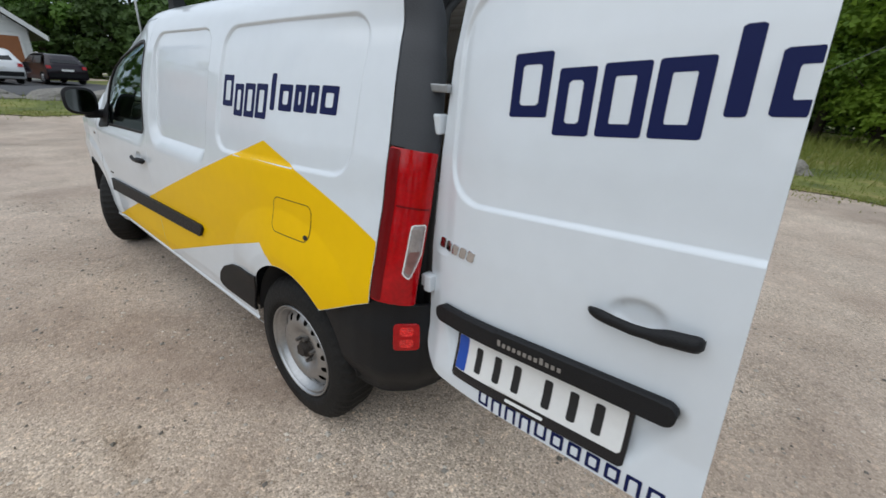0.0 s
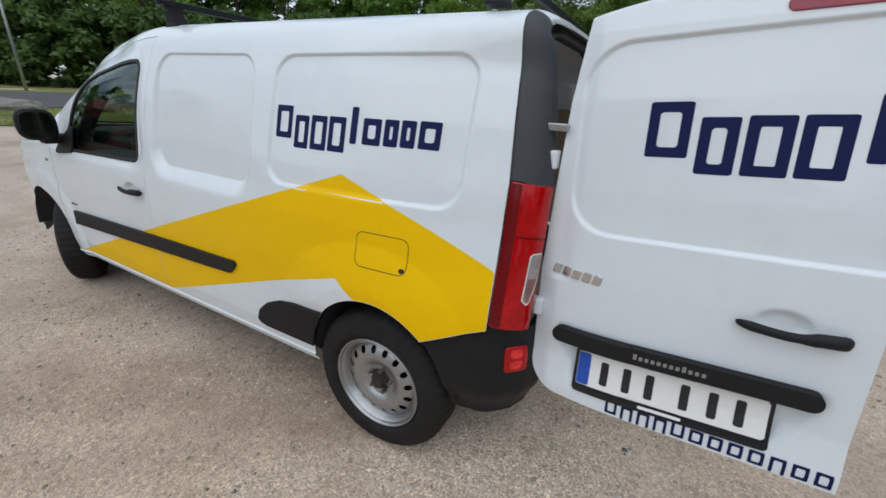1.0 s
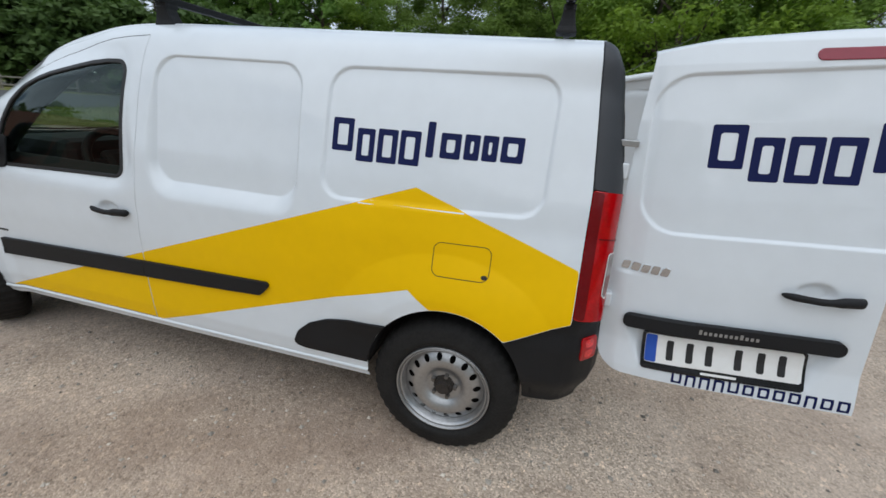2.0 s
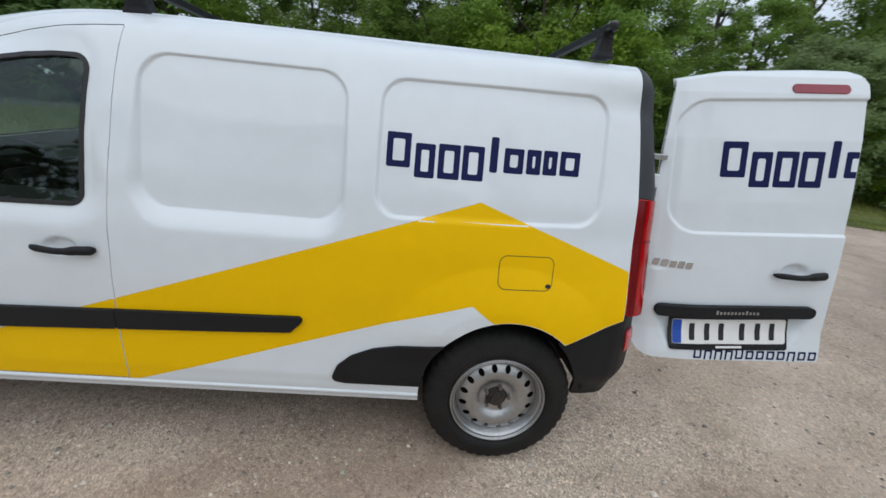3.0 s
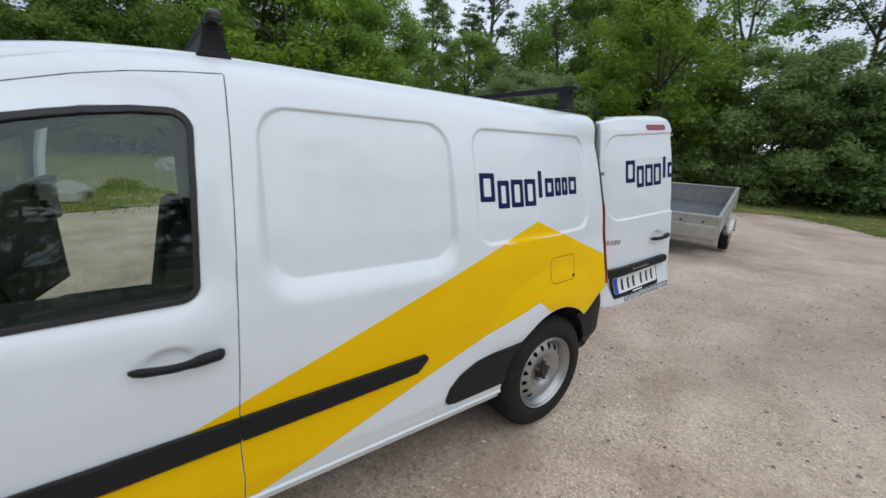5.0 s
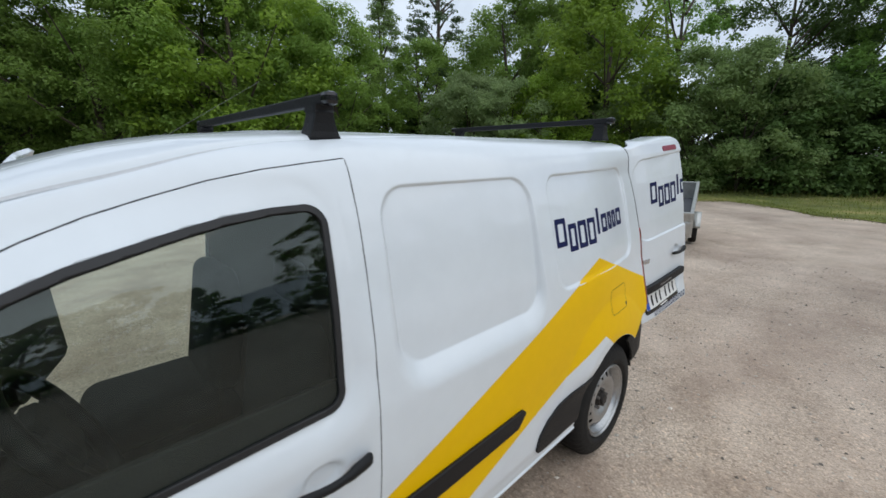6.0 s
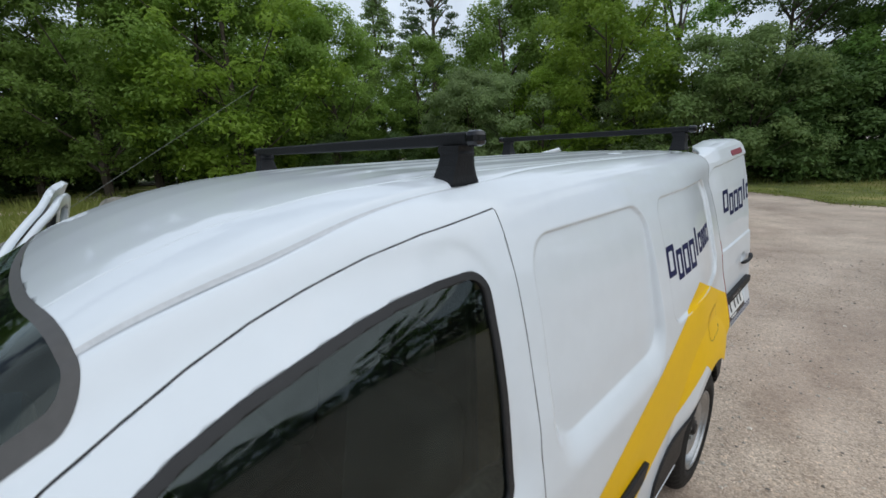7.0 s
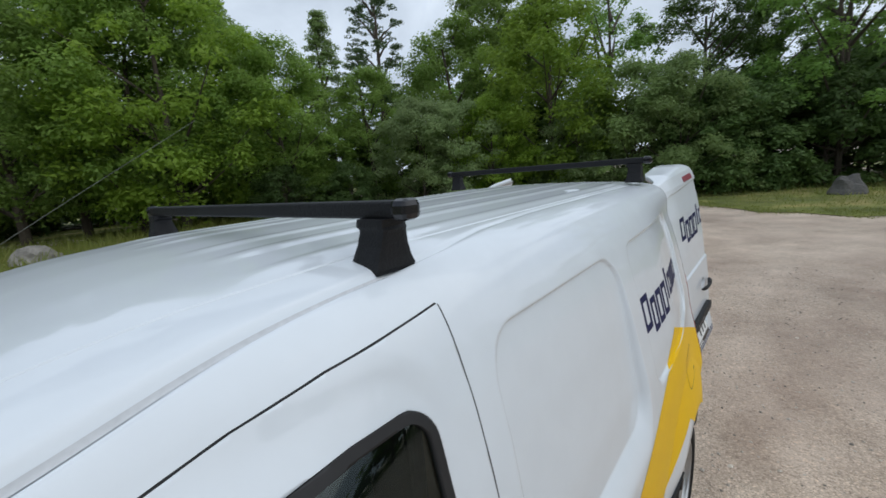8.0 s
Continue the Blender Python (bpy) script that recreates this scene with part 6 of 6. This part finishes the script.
# ---------------------------------------------------------------- parked cars, garage, barn, post, fence
def parked_car(m, paint, label, width, length, height, lamp_mat):
    ob = thing("parked_car", label, "car", m, "cars parked by the garage")
    L, Wd = length / 2, width / 2
    side = [(-L, 0.30), (-L - 0.02, 0.62), (-L + 0.05, 0.95), (-L + 0.12, 1.02), (-L + 0.42, height - 0.10), (-L + 0.75, height), (-0.1, height + 0.02), (0.45, height - 0.06),
            (1.05, 1.03), (L - 0.55, 0.94), (L - 0.08, 0.76), (L, 0.5), (L - 0.02, 0.28), (L - 0.45, 0.22), (-L + 0.3, 0.22)]
    vs, fs = [], []
    nn = len(side)
    for x, f in ((-1, 0.86), (-0.97, 0.97), (-0.55, 1.0), (0.55, 1.0), (0.97, 0.97), (1, 0.86)):
        for y, z in side:
            k_ = 1 - 0.30 * max(0, (z - 0.95) / (height - 0.95))
            inset = f if abs(x) > 0.9 else 1
            vs.append((x * Wd * k_, y * (0.93 + 0.07 * inset if abs(x) > 0.9 else 1), 0.5 + (z - 0.5) * (1 if abs(x) < 0.99 else 0.96)))
    for r in range(5):
        for i in range(nn):
            a, b = r * nn + i, r * nn + (i + 1) % nn
            fs.append((a, b, b + nn, a + nn))
    fs += [tuple(range(nn)), tuple(range(5 * nn + nn - 1, 5 * nn - 1, -1))]
    place("car_body", mesh_of("car_body", [m @ Vector(v) for v in vs], fs, True), paint, ob, "glossy car body")
    dark = GLOSSBLACK

    def quad(name, pts, mat, lab=""):
        ob2 = place(name, mesh_of(name, [m @ Vector(p) for p in pts], [tuple(range(len(pts)))]), mat, ob, lab)
        return thick(ob2, 0.012, 0.0)

    t = Wd * 0.72
    quad("rear_window", [(-t + 0.04, -L + 0.14, 1.06), (t - 0.04, -L + 0.14, 1.06), (t - 0.14, -L + 0.43, height - 0.12), (-t + 0.14, -L + 0.43, height - 0.12)], dark, "dark rear window")
    for sgn in (-1, 1):
        for y0, y1, y2, y3 in ((-L + 0.62, -0.35, -0.32, -L + 0.80), (-0.25, 0.85, 0.42, -0.22)):
            zt = height - 0.12
            kx = lambda z: sgn * (Wd * (1 - 0.30 * max(0, (z - 0.95) / (height - 0.95))) + 0.004)
            quad("side_window", [(kx(1.02), y0, 1.02), (kx(1.02), y1, 1.02), (kx(zt), y2, zt), (kx(zt), y3, zt)], dark, "dark side window")
        quad("tail_light", [(sgn * (Wd - 0.02), -L - 0.012, 0.78), (sgn * (Wd - 0.22), -L - 0.012, 0.78), (sgn * (Wd - 0.20), -L + 0.03, 0.93), (sgn * (Wd - 0.03), -L + 0.03, 0.93)], lamp_mat, "red tail light")
        for y in (-L + 0.75, L - 0.80):
            tv, tf = lathe([(0.19, 0.02), (0.20, -0.09), (0.29, -0.10), (0.315, -0.06), (0.318, 0.06), (0.29, 0.10), (0.20, 0.09)], 28)
            wh = place("car_wheel", mesh_of("car_tyre", tv, tf, True), RUBBER, ob, "black tyre", m @ Matrix.Translation((sgn * (Wd - 0.09), y, 0.318)))
            bm_ = bmesh.new()
            bmesh.ops.create_cone(bm_, cap_ends=True, segments=20, radius1=0.20, radius2=0.15, depth=0.05, matrix=pose(0, 0, 0, 0, sgn * 90, 0))
            part("wheel_rim", bm_, STEEL, wh, "silver alloy rim", m=m @ Matrix.Translation((sgn * (Wd + 0.0), y, 0.318)))
    quad("number_plate", [(-0.26, -L - 0.035, 0.66), (0.26, -L - 0.035, 0.66), (0.26, -L - 0.03, 0.77), (-0.26, -L - 0.03, 0.77)], PLATE, "white number plate")
    quad("rear_bumper", [(-Wd + 0.08, -L - 0.03, 0.36), (Wd - 0.08, -L - 0.03, 0.36), (Wd - 0.05, -L - 0.04, 0.56), (-Wd + 0.05, -L - 0.04, 0.56)], PLASTIC, "dark lower bumper")
    return ob


CARBLACK = material("dark_car_paint", (0.010, 0.004, 0.009), 0.3, vary=0.05, coat=0.3, spec=0.3)
CARWHITE = material("white_car_paint", (0.78, 0.79, 0.80), 0.2, vary=0.03, coat=1.0)
parked_car(pose(3.9, 31.0, 0.42, 0, 0, 9), CARBLACK, "glossy dark family car parked by the garage", 1.74, 4.1, 1.50, LAMP_RED)
parked_car(pose(1.2, 29.6, 0.42, 0, 0, 8), CARWHITE, "white estate car parked by the garage", 1.80, 4.5, 1.56, LAMP_RED)

BOARD = material("white_painted_boards", (0.74, 0.74, 0.72), 0.7, vary=0.08, scale=2, fine=30, each=0.05)
BROWN = material("orange_brown_door_paint", (0.32, 0.12, 0.045), 0.6, vary=0.15, scale=3, fine=30)
TILE = material("dark_roof_tiles", (0.10, 0.085, 0.08), 0.8, vary=0.25, scale=2, fine=12, bump=0.4)
garage = thing("garage", "white boarded garage with a brown door and pitched roof", "garage", Matrix.Translation((0, 39.0, 0.45)))
bm = bmesh.new()
wall = [(-3.96, 0.40), (3.96, 0.40), (3.96, 3.30), (0, 6.36), (-3.96, 3.30)]
a0 = [bm.verts.new((x, 36.0, z)) for x, z in wall]
a1 = [bm.verts.new((x, 42.0, z)) for x, z in wall]
bm.faces.new(a0)
bm.faces.new(a1[::-1])
for i in range(5):
    bm.faces.new((a0[(i + 1) % 5], a0[i], a1[i], a1[(i + 1) % 5]))
gwall = part("wall", bm, BOARD, garage, "white painted board wall")
for z in np.arange(0.65, 6.2, 0.20):
    half = 3.96 if z < 3.30 else max(0.05, 3.96 * (6.36 - z) / 3.06)
    block("board", (-half, 35.965, z - 0.17), (half, 36.0, z), BOARD, gwall, 0.004)
for sgn in (-1, 1):
    bm = bmesh.new()
    q = [(0, 6.46), (sgn * 4.77, 2.80)]
    vs = [bm.verts.new((x, y, z + dz)) for y in (35.4, 42.4) for x, z in q for dz in (0, 0.16)]
    bmesh.ops.convex_hull(bm, input=vs)
    part("roof_slope", bm, TILE, garage, "dark tiled roof slope")
    bm = bmesh.new()
    vs = [bm.verts.new((x, y, z + dz)) for y in (35.33, 35.39) for x, z in q for dz in (-0.12, 0.20)]
    bmesh.ops.convex_hull(bm, input=vs)
    part("bargeboard", bm, BOARD, garage, "white bargeboard")
block("garage_door", (0.9, 35.93, 0.42), (3.50, 35.96, 2.85), BROWN, garage, 0.005, "orange-brown garage door")
block("door_frame", (3.50, 35.92, 0.42), (3.62, 35.97, 2.97), BOARD, garage, 0.005)
block("door_frame", (0.9, 35.92, 2.85), (3.50, 35.97, 2.97), BOARD, garage, 0.005)

REDWOOD = material("falu_red_boards", (0.20, 0.045, 0.028), 0.85, vary=0.2, scale=1.5, fine=20, each=0.1)
barn = thing("barn", "long falu-red wooden barn with a pale tiled roof", "barn", Matrix.Translation((-23, 42, 0.42)))
bm = bmesh.new()
box(bm, (-34, 38, 0.3), (-12, 45, 4.0), 0.02)
part("wall", bm, REDWOOD, barn, "red board wall")
bm = bmesh.new()
vs = [bm.verts.new(p) for x in (-34.5, -11.5) for p in ((x, 37.3, 3.9), (x, 45.7, 3.9), (x, 41.5, 6.6))]
bmesh.ops.convex_hull(bm, input=vs)
part("roof_slope", bm, material("red_clay_tiles", (0.26, 0.10, 0.06), 0.8, vary=0.2, scale=1, fine=8), barn, "red clay tile roof")
for x in (-29, -23, -17):
    block("window", (x, 37.95, 1.6), (x + 1.0, 38.02, 2.7), GLOSSBLACK, barn, 0.01, "dark barn window")

post = thing("lamp_post", "slim grey metal lamp post on the grass", "lamp post", Matrix.Translation((8.6, 31.2, 0.42)))
bm = bmesh.new()
tube(bm, [(8.6, 31.2, 0.3), (8.6, 31.2, 4.0), (8.6, 31.2, 9.0)], 0.08, 10, 0.05)
part("pole", bm, GALV, post, "grey steel pole", smooth=True)

WOODGREY = material("weathered_grey_wood", (0.30, 0.27, 0.23), 0.85, vary=0.25, scale=4, fine=50)
fence = thing("fence", "weathered two-rail wooden fence on the grass", "fence", Matrix.Translation((16, 32, 0.42)))
for i in range(5):
    block("post", (12.4 + 2.1 * i, 31.95, 0.35), (12.52 + 2.1 * i, 32.07, 1.25), WOODGREY, fence, 0.01)
    if i < 4:
        for z in (0.60, 1.05):
            block("rail", (12.4 + 2.1 * i, 31.90, z), (14.55 + 2.1 * i, 31.95, z + 0.09), WOODGREY, fence, 0.01)
bm = bmesh.new()
tube(bm, [(20, 2.4, 0.0), (20, -1.5, 2.52), (20, -5.6, 5.12)], 0.010, 6)
me = bpy.data.meshes.new("guy_cable")
bm.to_mesh(me)
bm.free()
tagged(place("guy_cable", me, material("weathered_cable", (0.16, 0.17, 0.16), 0.7, vary=0.2)), "thin grey guy cable slanting into the trees", "cable")
